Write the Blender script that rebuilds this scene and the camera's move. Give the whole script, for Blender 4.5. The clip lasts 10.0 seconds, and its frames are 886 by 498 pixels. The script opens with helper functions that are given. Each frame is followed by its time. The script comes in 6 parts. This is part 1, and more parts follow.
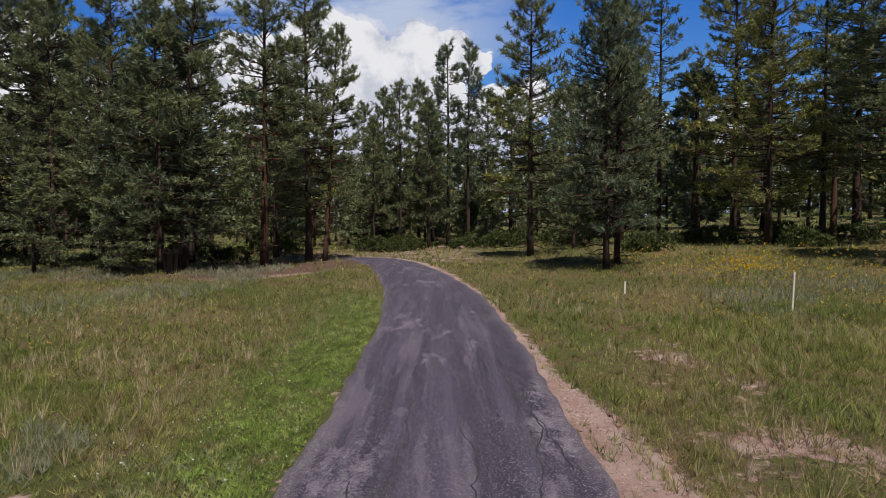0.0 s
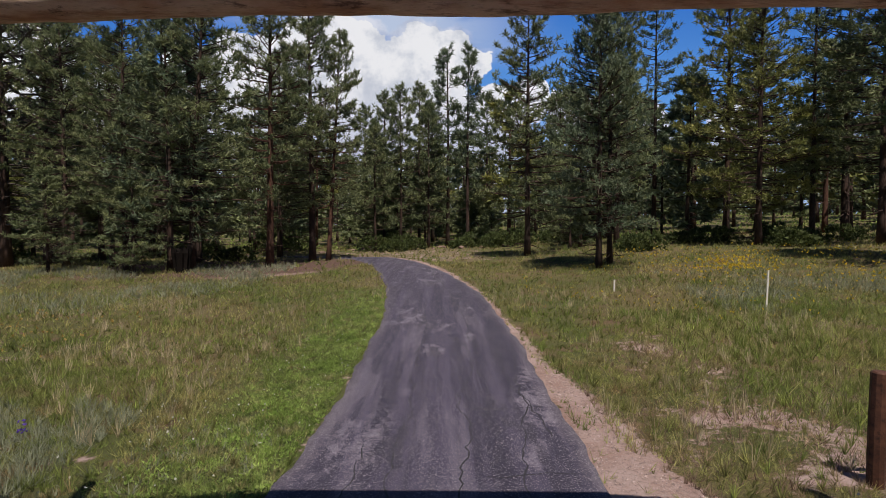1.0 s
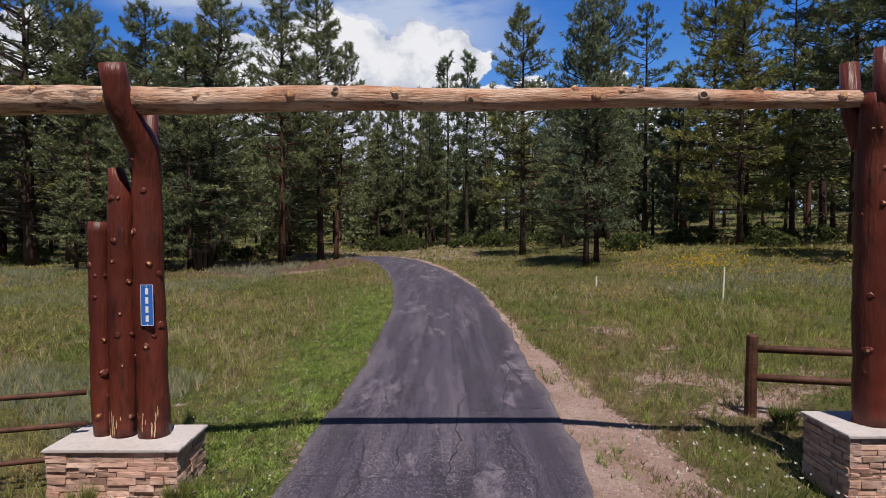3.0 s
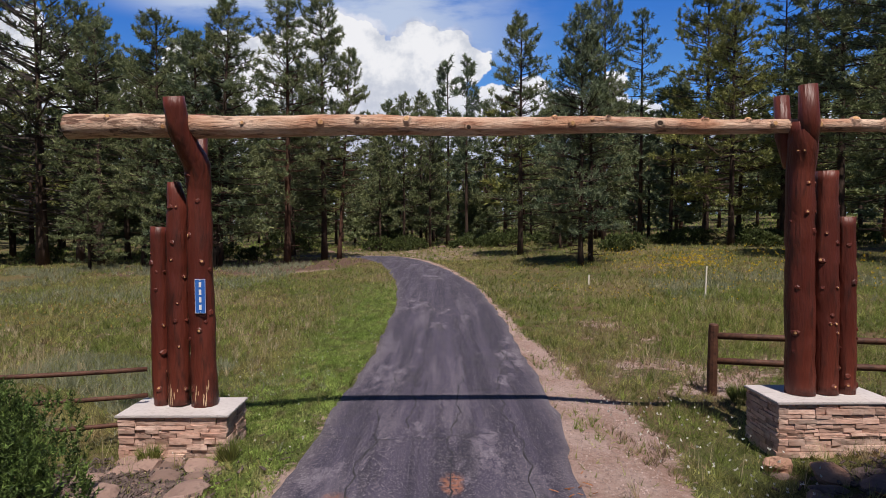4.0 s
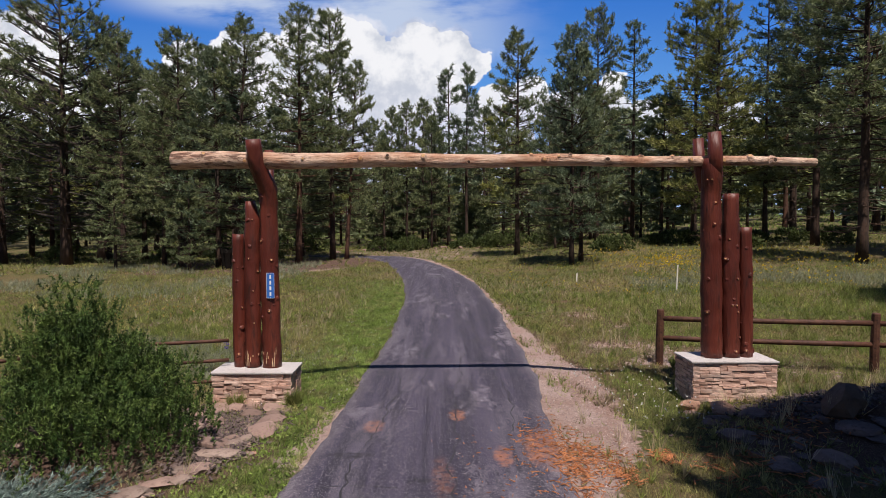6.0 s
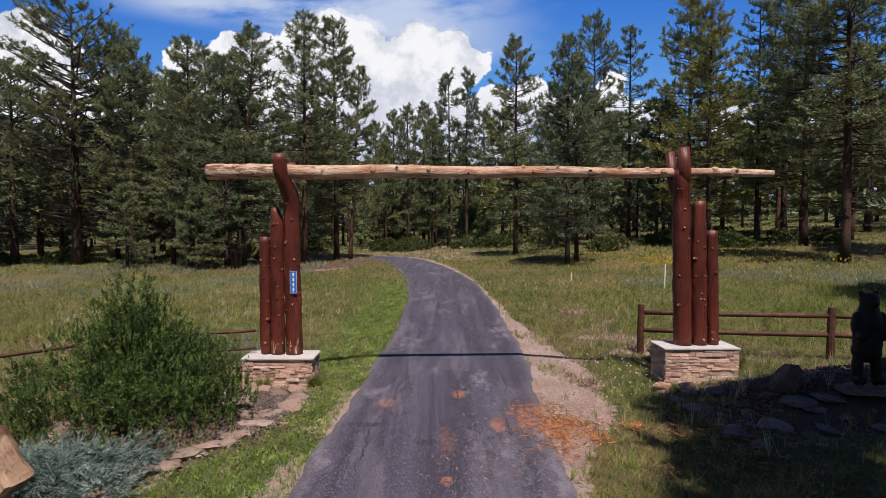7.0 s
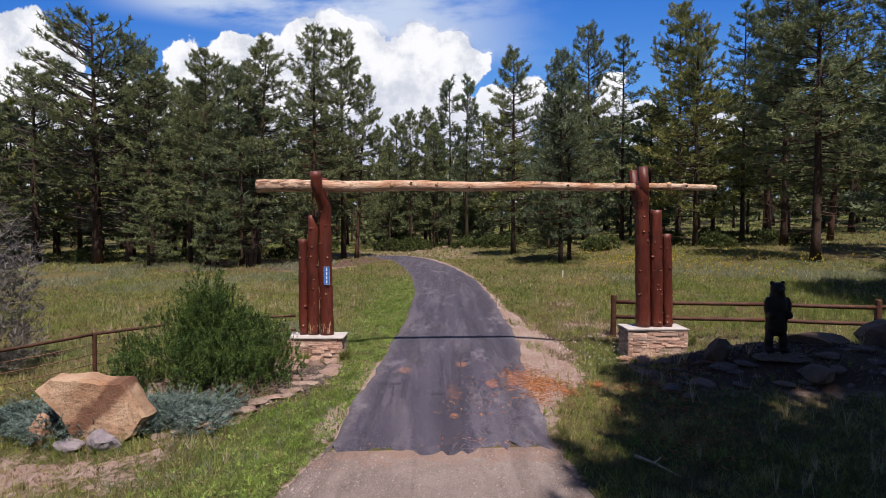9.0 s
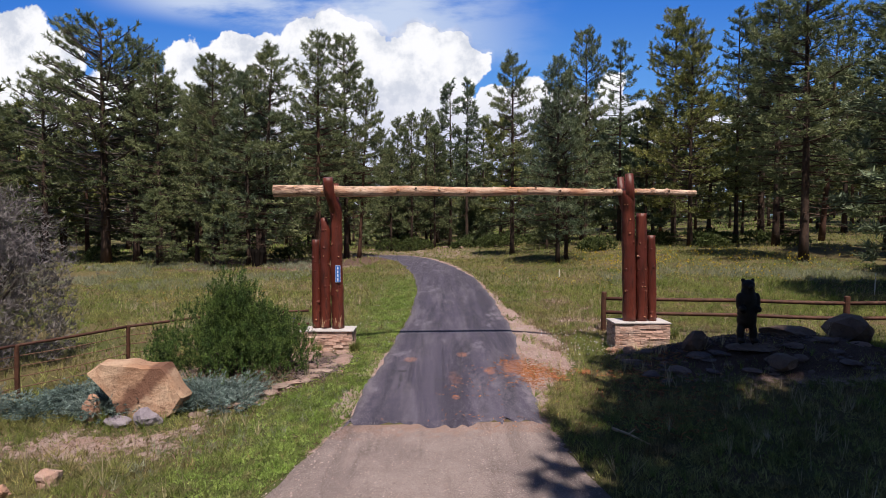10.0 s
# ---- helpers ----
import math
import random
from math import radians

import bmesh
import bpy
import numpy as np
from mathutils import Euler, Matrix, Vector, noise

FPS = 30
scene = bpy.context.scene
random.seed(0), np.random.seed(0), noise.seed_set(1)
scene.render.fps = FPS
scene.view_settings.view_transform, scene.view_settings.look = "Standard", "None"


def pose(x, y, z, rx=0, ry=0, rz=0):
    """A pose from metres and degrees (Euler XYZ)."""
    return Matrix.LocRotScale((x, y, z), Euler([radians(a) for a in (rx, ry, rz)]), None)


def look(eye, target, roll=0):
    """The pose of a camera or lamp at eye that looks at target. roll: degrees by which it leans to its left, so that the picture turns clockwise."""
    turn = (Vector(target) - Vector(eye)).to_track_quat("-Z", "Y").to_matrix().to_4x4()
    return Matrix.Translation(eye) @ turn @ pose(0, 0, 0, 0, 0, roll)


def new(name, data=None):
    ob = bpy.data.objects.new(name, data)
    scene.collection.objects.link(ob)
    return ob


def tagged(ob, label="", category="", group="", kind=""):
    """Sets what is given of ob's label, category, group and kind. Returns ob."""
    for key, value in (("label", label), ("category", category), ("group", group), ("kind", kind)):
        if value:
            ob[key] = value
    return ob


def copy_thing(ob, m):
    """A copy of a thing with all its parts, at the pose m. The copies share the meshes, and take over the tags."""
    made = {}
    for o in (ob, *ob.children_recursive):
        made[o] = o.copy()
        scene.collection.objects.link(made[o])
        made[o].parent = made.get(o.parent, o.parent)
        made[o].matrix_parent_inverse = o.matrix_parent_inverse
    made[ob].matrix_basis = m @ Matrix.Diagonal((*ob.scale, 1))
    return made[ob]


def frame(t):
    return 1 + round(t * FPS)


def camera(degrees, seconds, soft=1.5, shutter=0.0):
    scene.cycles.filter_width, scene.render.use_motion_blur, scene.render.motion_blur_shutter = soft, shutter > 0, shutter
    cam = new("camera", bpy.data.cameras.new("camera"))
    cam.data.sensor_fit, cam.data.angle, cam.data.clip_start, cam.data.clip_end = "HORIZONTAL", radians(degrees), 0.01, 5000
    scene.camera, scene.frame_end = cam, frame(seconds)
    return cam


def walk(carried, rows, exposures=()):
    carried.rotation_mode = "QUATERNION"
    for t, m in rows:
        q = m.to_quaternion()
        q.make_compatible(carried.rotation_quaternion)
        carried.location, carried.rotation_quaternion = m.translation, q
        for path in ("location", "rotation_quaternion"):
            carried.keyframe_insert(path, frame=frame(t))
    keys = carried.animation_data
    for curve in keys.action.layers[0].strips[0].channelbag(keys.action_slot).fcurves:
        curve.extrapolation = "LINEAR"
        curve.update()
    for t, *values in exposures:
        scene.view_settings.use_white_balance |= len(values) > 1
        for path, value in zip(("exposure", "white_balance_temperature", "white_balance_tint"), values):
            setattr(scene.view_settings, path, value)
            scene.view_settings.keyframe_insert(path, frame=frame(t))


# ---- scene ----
cam = camera(73.7, 10.0, soft=0.85)
METRES, EYE, TILT, LEAN, TURN = 9.7, 2.8, 0.0, -1.14, -0.7
ROWS = [
    (0.0, 0.0000, 0.0000, 0.0000, -0.04, -2.19, 1.14),
    (0.5, 0.0007, -0.0585, 0.0029, -0.04, -2.20, 1.14),
    (1.0, 0.0015, -0.1194, 0.0058, -0.04, -2.22, 1.13),
    (1.5, 0.0019, -0.1813, 0.0085, -0.04, -2.23, 1.14),
    (2.0, 0.0010, -0.2465, 0.0113, -0.05, -2.24, 1.15),
    (2.5, -0.0004, -0.3142, 0.0140, -0.04, -2.26, 1.15),
    (4.0, -0.0065, -0.5178, 0.0232, -0.07, -2.27, 1.14),
    (4.5, -0.0090, -0.5863, 0.0264, -0.07, -2.28, 1.14),
    (5.0, -0.0128, -0.6572, 0.0305, -0.07, -2.28, 1.12),
    (5.5, -0.0161, -0.7286, 0.0340, -0.07, -2.27, 1.13),
    (7.0, -0.0244, -0.9442, 0.0449, -0.07, -2.25, 1.17),
    (7.5, -0.0283, -1.0159, 0.0482, -0.07, -2.25, 1.17),
    (8.0, -0.0326, -1.0871, 0.0512, -0.07, -2.27, 1.16),
    (8.5, -0.0366, -1.1558, 0.0536, -0.08, -2.27, 1.16),
    (9.0, -0.0389, -1.2230, 0.0564, -0.08, -2.28, 1.16),
    (9.5, -0.0413, -1.2887, 0.0594, -0.08, -2.29, 1.14),
    (10.0, -0.0447, -1.3507, 0.0623, -0.08, -2.29, 1.13),
]
walk(cam, [(t, pose(-0.056, 0, EYE, TILT, LEAN, TURN) @ pose(METRES * x, METRES * y, METRES * z, 90 + pitch, roll, yaw)) for t, x, y, z, yaw, pitch, roll in ROWS], [(0.0, -0.06), (2.5, 0.0), (5.0, 0.08), (7.5, 0.16), (10.0, 0.24)])

# ---- world, sun ----
SUN = Vector((0.11, -0.475, 1.0)).normalized()
world = bpy.data.worlds.new("sky")
scene.world = world
world.use_nodes = True
wn = world.node_tree
sky = wn.nodes.new("ShaderNodeTexSky")
sky.sky_type, sky.sun_disc = "NISHITA", False
sky.sun_elevation = math.asin(SUN.z)
sky.sun_rotation = math.atan2(SUN.x, SUN.y)
sky.altitude, sky.air_density, sky.dust_density, sky.ozone_density = 2300, 1.0, 0.2, 2.0
bg = wn.nodes["Background"]
bg.inputs[1].default_value = 0.040
tint = wn.nodes.new("ShaderNodeMix")
tint.data_type, tint.blend_type = "RGBA", "MULTIPLY"
tint.inputs[0].default_value, tint.inputs[7].default_value = 1.0, (0.90, 0.98, 1.28, 1)
wn.links.new(sky.outputs[0], tint.inputs[6])
wn.links.new(tint.outputs[2], bg.inputs[0])
sun = new("sun", bpy.data.lights.new("sun", "SUN"))
sun.data.energy, sun.data.angle, sun.data.color = 5.15, radians(0.55), (1.0, 0.885, 0.815)
sun.matrix_world = look(SUN * 200, (0, 0, 0))
scene.view_settings.exposure = 0.0


# ---- materials ----
def node(nt, kind, **inputs):
    n = nt.nodes.new("ShaderNode" + kind)
    for k, v in inputs.items():
        n.inputs[k.replace("_", " ")].default_value = v
    return n


def ramp(nt, fac, lo, hi):
    n = nt.nodes.new("ShaderNodeMapRange")
    n.interpolation_type = "SMOOTHSTEP"
    n.inputs[1].default_value, n.inputs[2].default_value = lo, hi
    nt.links.new(fac, n.inputs[0])
    return n.outputs[0]


def mix(nt, fac, a, b, kind="MIX"):
    n = nt.nodes.new("ShaderNodeMix")
    n.data_type, n.blend_type = "RGBA", kind
    for sock, v in ((n.inputs[0], fac), (n.inputs[6], a), (n.inputs[7], b)):
        if isinstance(v, (int, float)):
            sock.default_value = v
        elif isinstance(v, tuple):
            sock.default_value = (*v, 1)
        else:
            nt.links.new(v, sock)
    return n.outputs[2]


def calc(nt, op, a, b=0.0):
    n = nt.nodes.new("ShaderNodeMath")
    n.operation = op
    for sock, v in ((n.inputs[0], a), (n.inputs[1], b)):
        if isinstance(v, (int, float)):
            sock.default_value = v
        else:
            nt.links.new(v, sock)
    return n.outputs[0]


def coords(nt, stretch=(1, 1, 1)):
    tc, mp = nt.nodes.new("ShaderNodeTexCoord"), nt.nodes.new("ShaderNodeMapping")
    mp.inputs["Scale"].default_value = stretch
    nt.links.new(tc.outputs["Object"], mp.inputs[0])
    return mp.outputs[0]


def noisy(nt, vec, scale, detail=4.0, rough=0.55):
    n = node(nt, "TexNoise", Scale=scale, Detail=detail, Roughness=rough)
    nt.links.new(vec, n.inputs["Vector"])
    return n.outputs[0]


def material(name):
    m = bpy.data.materials.new(name)
    m.use_nodes = True
    nt = m.node_tree
    return m, nt, nt.nodes["Principled BSDF"]


def bumped(nt, bsdf, height, strength, dist=0.02):
    b = node(nt, "Bump", Strength=strength, Distance=dist)
    nt.links.new(height, b.inputs["Height"])
    nt.links.new(b.outputs[0], bsdf.inputs["Normal"])


def surf(name, a, b, c, s1, s2, rough=0.85, bump=0.4, dist=0.02, stretch=(1, 1, 1), per_object=0.0, per_island=0.0, spec=0.3):
    """Three tones: a to b by a broad pattern, c by a fine one."""
    m, nt, bs = material(name)
    v = coords(nt, stretch)
    n1, n2 = noisy(nt, v, s1), noisy(nt, v, s2, 5, 0.65)
    col = mix(nt, ramp(nt, n1, 0.35, 0.65), a, b)
    col = mix(nt, ramp(nt, n2, 0.45, 0.75), col, c)
    for amount, out in ((per_object, "ObjectInfo"), (per_island, "NewGeometry")):
        if amount:
            r = nt.nodes.new("ShaderNode" + out)
            src = r.outputs["Random"] if out == "ObjectInfo" else r.outputs["Random Per Island"]
            mr = nt.nodes.new("ShaderNodeMapRange")
            mr.inputs[3].default_value, mr.inputs[4].default_value = 1 - amount, 1 + amount
            nt.links.new(src, mr.inputs[0])
            hs = nt.nodes.new("ShaderNodeHueSaturation")
            nt.links.new(mr.outputs[0], hs.inputs["Value"])
            nt.links.new(col, hs.inputs["Color"])
            col = hs.outputs[0]
    nt.links.new(col, bs.inputs["Base Color"])
    bs.inputs["Roughness"].default_value = rough
    bs.inputs["Specular IOR Level"].default_value = spec
    if bump:
        bumped(nt, bs, calc(nt, "ADD", n1, n2), bump, dist)
    return m


def leafy(name, a, b, c, s1, s2, vary=0.35, through_light=0.3, rough=0.6, clump=0.0):
    """Leaves and blades: tones by place and by blade, with some light let through."""
    m, nt, bs = material(name)
    v = coords(nt)
    col = mix(nt, ramp(nt, noisy(nt, v, s1), 0.38, 0.62), a, b)
    col = mix(nt, ramp(nt, noisy(nt, v, s2), 0.5, 0.68), col, c)
    g = nt.nodes.new("ShaderNodeNewGeometry")
    mr = nt.nodes.new("ShaderNodeMapRange")
    mr.inputs[3].default_value, mr.inputs[4].default_value = 1 - vary, 1 + vary
    nt.links.new(g.outputs["Random Per Island"], mr.inputs[0])
    hs = nt.nodes.new("ShaderNodeHueSaturation")
    value = mr.outputs[0]
    if clump:
        # tufts of one growth share a tone
        tuft = calc(nt, "ADD", 0.62, calc(nt, "MULTIPLY", ramp(nt, noisy(nt, v, clump, 3, 0.6), 0.34, 0.66), 0.72))
        value = calc(nt, "MULTIPLY", value, tuft)
    nt.links.new(value, hs.inputs["Value"])
    nt.links.new(col, hs.inputs["Color"])
    nt.links.new(hs.outputs[0], bs.inputs["Base Color"])
    bs.inputs["Roughness"].default_value = rough
    bs.inputs["Specular IOR Level"].default_value = 0.25
    tr = nt.nodes.new("ShaderNodeBsdfTranslucent")
    nt.links.new(hs.outputs[0], tr.inputs[0])
    mx = nt.nodes.new("ShaderNodeMixShader")
    mx.inputs[0].default_value = through_light
    nt.links.new(bs.outputs[0], mx.inputs[1])
    nt.links.new(tr.outputs[0], mx.inputs[2])
    nt.links.new(mx.outputs[0], nt.nodes["Material Output"].inputs[0])
    return m


M = {}
M["needle"] = leafy("pine needles", (0.156, 0.194, 0.092), (0.240, 0.272, 0.128), (0.102, 0.126, 0.072), 0.35, 1.3, 0.45, 0.26)
M["needle_blue"] = leafy("grey-green pine needles", (0.138, 0.188, 0.112), (0.212, 0.258, 0.152), (0.093, 0.124, 0.083), 0.35, 1.3, 0.45, 0.26)
M["needle_yellow"] = leafy("yellow-green pine needles", (0.204, 0.228, 0.070), (0.305, 0.312, 0.098), (0.128, 0.146, 0.060), 0.35, 1.3, 0.45, 0.26)
M["bark"] = surf("dark pine bark", (0.055, 0.038, 0.030), (0.085, 0.052, 0.038), (0.030, 0.022, 0.018), 3, 14, 0.95, 0.9, 0.05, (1, 1, 0.3))
M["bark_red"] = surf("red-brown pine bark", (0.075, 0.040, 0.028), (0.115, 0.056, 0.036), (0.036, 0.022, 0.017), 3, 14, 0.95, 0.9, 0.05, (1, 1, 0.3))
M["limb"] = surf("grey dead wood", (0.075, 0.062, 0.054), (0.10, 0.085, 0.075), (0.05, 0.04, 0.035), 2, 9, 0.95, 0.3)
M["grass"] = leafy("meadow grass", (0.192, 0.245, 0.062), (0.355, 0.338, 0.128), (0.312, 0.236, 0.120), 0.42, 1.3, 0.45, 0.4, clump=3.2)
M["verge"] = leafy("lush verge grass", (0.235, 0.335, 0.078), (0.310, 0.400, 0.112), (0.350, 0.330, 0.155), 0.7, 2.4, 0.4, 0.4, clump=4.0)
M["fresh"] = leafy("fresh green meadow grass", (0.190, 0.255, 0.060), (0.290, 0.335, 0.092), (0.300, 0.285, 0.115), 0.6, 2.0, 0.4, 0.4, clump=2.6)
M["straw"] = leafy("dry grass heads", (0.60, 0.51, 0.33), (0.50, 0.42, 0.25), (0.66, 0.58, 0.42), 0.5, 2.0, 0.25, 0.3)
M["sage"] = leafy("grey sage leaves", (0.250, 0.275, 0.180), (0.300, 0.315, 0.210), (0.200, 0.225, 0.130), 0.5, 2.0, 0.25, 0.25)
M["yellow"] = leafy("yellow petals", (0.66, 0.50, 0.05), (0.72, 0.56, 0.06), (0.58, 0.43, 0.04), 2, 6, 0.2, 0.3)
M["orange_petal"] = leafy("pale ochre petals", (0.46, 0.33, 0.10), (0.52, 0.38, 0.13), (0.40, 0.28, 0.08), 2, 6, 0.2, 0.3)
M["white_petal"] = leafy("white petals", (0.75, 0.75, 0.70), (0.8, 0.8, 0.76), (0.7, 0.7, 0.62), 2, 6, 0.1, 0.2)
M["purple"] = leafy("purple petals", (0.10, 0.06, 0.35), (0.14, 0.08, 0.42), (0.08, 0.05, 0.25), 2, 6, 0.2, 0.2)
M["juniper"] = leafy("juniper sprays", (0.066, 0.120, 0.031), (0.145, 0.212, 0.054), (0.028, 0.052, 0.018), 2.6, 9.0, 0.5, 0.2, clump=6.0)
M["juniper_blue"] = leafy("blue juniper sprays", (0.138, 0.196, 0.174), (0.228, 0.300, 0.274), (0.054, 0.084, 0.070), 1.6, 6.0, 0.45, 0.2, clump=7.0)
M["oak"] = leafy("scrub oak leaves", (0.076, 0.106, 0.034), (0.125, 0.152, 0.050), (0.050, 0.072, 0.028), 0.5, 2.0, 0.4, 0.35)
M["greyleaf"] = leafy("grey shrub twigs", (0.180, 0.165, 0.165), (0.225, 0.205, 0.205), (0.12, 0.122, 0.095), 0.6, 2.5, 0.35, 0.15)
M["stain"] = surf("red-brown stained log", (0.092, 0.019, 0.012), (0.158, 0.037, 0.022), (0.026, 0.010, 0.008), 4.5, 9, 0.45, 0.8, 0.03, (1, 1, 0.16), spec=0.4)
M["stain_worn"] = surf("worn pale stripped wood", (0.55, 0.40, 0.24), (0.62, 0.46, 0.30), (0.35, 0.18, 0.10), 6, 20, 0.75, 0.2)
M["knot"] = surf("pale cut knot", (0.52, 0.30, 0.13), (0.60, 0.38, 0.18), (0.25, 0.10, 0.05), 14, 40, 0.7, 0.3, 0.01)
M["fence"] = surf("weathered brown-stained rail", (0.068, 0.029, 0.018), (0.108, 0.048, 0.029), (0.030, 0.015, 0.011), 4, 18, 0.65, 0.5, 0.012)
M["wire"] = surf("rusty wire", (0.16, 0.085, 0.055), (0.20, 0.11, 0.07), (0.12, 0.07, 0.05), 8, 30, 0.7, 0.0)
M["stone"] = surf("sandstone", (0.50, 0.320, 0.250), (0.60, 0.450, 0.375), (0.34, 0.205, 0.160), 2.2, 13, 0.9, 0.6, 0.02, (1, 1, 2.2), per_object=0.3)
M["mortar"] = surf("brown mortar", (0.19, 0.145, 0.115), (0.24, 0.18, 0.15), (0.12, 0.09, 0.075), 6, 30, 0.95, 0.5)
M["cap"] = surf("pale cast stone", (0.46, 0.435, 0.425), (0.52, 0.495, 0.485), (0.38, 0.35, 0.34), 1.5, 20, 0.85, 0.15, 0.005)
M["boulder"] = surf("tan sandstone boulder", (0.40, 0.225, 0.150), (0.50, 0.325, 0.230), (0.19, 0.095, 0.065), 1.3, 5.5, 0.9, 1.0, 0.06, (1, 1, 2.0))
M["boulder_dark"] = surf("brown weathered boulder", (0.17, 0.115, 0.085), (0.22, 0.155, 0.115), (0.10, 0.070, 0.055), 1.4, 6, 0.9, 0.8, 0.05, per_object=0.2)
M["slab"] = surf("flat grey-pink rock", (0.22, 0.150, 0.125), (0.28, 0.20, 0.165), (0.14, 0.095, 0.080), 2.5, 11, 0.9, 0.6, 0.02, per_object=0.3)
M["paleslab"] = surf("pale flat sandstone", (0.24, 0.175, 0.145), (0.33, 0.255, 0.212), (0.13, 0.090, 0.074), 2.5, 11, 0.9, 0.6, 0.02, per_object=0.3)
M["slate"] = surf("purple-brown slate, also for shaded bed stones", (0.105, 0.078, 0.072), (0.150, 0.112, 0.100), (0.058, 0.044, 0.040), 5, 18, 0.9, 0.4, per_island=0.4)
M["greyrock"] = surf("lilac-grey rock", (0.20, 0.175, 0.20), (0.27, 0.24, 0.26), (0.14, 0.12, 0.135), 4, 16, 0.9, 0.5, per_object=0.2)
M["chip"] = surf("orange bark chips", (0.33, 0.125, 0.050), (0.43, 0.185, 0.080), (0.17, 0.062, 0.030), 5, 20, 0.9, 0.2, per_island=0.45)
M["gravelchip"] = surf("pink gravel", (0.32, 0.24, 0.215), (0.42, 0.33, 0.30), (0.20, 0.145, 0.13), 4, 20, 0.95, 0.2, per_island=0.4)
M["black"] = surf("black painted figure", (0.010, 0.009, 0.008), (0.016, 0.014, 0.012), (0.008, 0.007, 0.006), 6, 24, 0.55, 0.3)
M["blue"] = surf("blue enamel", (0.035, 0.150, 0.52), (0.040, 0.165, 0.56), (0.035, 0.14, 0.48), 3, 20, 0.35, 0.0, spec=0.5)
M["white"] = surf("white reflective film", (0.80, 0.82, 0.84), (0.84, 0.85, 0.86), (0.75, 0.77, 0.80), 5, 25, 0.4, 0.0)
M["dry"] = leafy("dry brown grass", (0.290, 0.205, 0.140), (0.350, 0.262, 0.175), (0.230, 0.155, 0.115), 0.8, 2.5, 0.35, 0.3, clump=3.0)
# charred wood, set darker still to stand for the pines' shade on it
M["char_shaded"] = surf("charred wood, darkened for shade", (0.010, 0.009, 0.008), (0.016, 0.013, 0.011), (0.007, 0.006, 0.005), 3, 12, 0.95, 0.5, 0.03, (1, 1, 0.3), spec=0.05)
M["stake"] = surf("white-painted wood", (0.74, 0.72, 0.66), (0.80, 0.78, 0.72), (0.62, 0.56, 0.46), 4, 20, 0.7, 0.1)
M["crack"] = surf("tar-filled crack", (0.026, 0.026, 0.030), (0.032, 0.032, 0.036), (0.020, 0.020, 0.023), 4, 30, 0.7, 0.1)
M["log_end"] = surf("cut log end", (0.55, 0.37, 0.19), (0.62, 0.44, 0.25), (0.42, 0.26, 0.13), 8, 30, 0.8, 0.2)


STAINS = ((1.15, -0.2, 0.42, 0.85, 0.65, 1), (0.0, 1.25, 0.16, 0.35, 0.55, 1), (-0.27, -2.32, 0.10, 0.17, 0.8, 1), (-1.25, 0.85, 0.22, 0.3, 0.35, 1), (0.53, -0.4, 0.16, 0.4, 0.6, 1), (-0.25, -1.0, 0.18, 0.7, 0.2, 1), (-0.51, -1.06, 0.20, 0.13, 0.9, 0), (-1.45, -0.25, 0.40, 0.13, 0.7, 0))


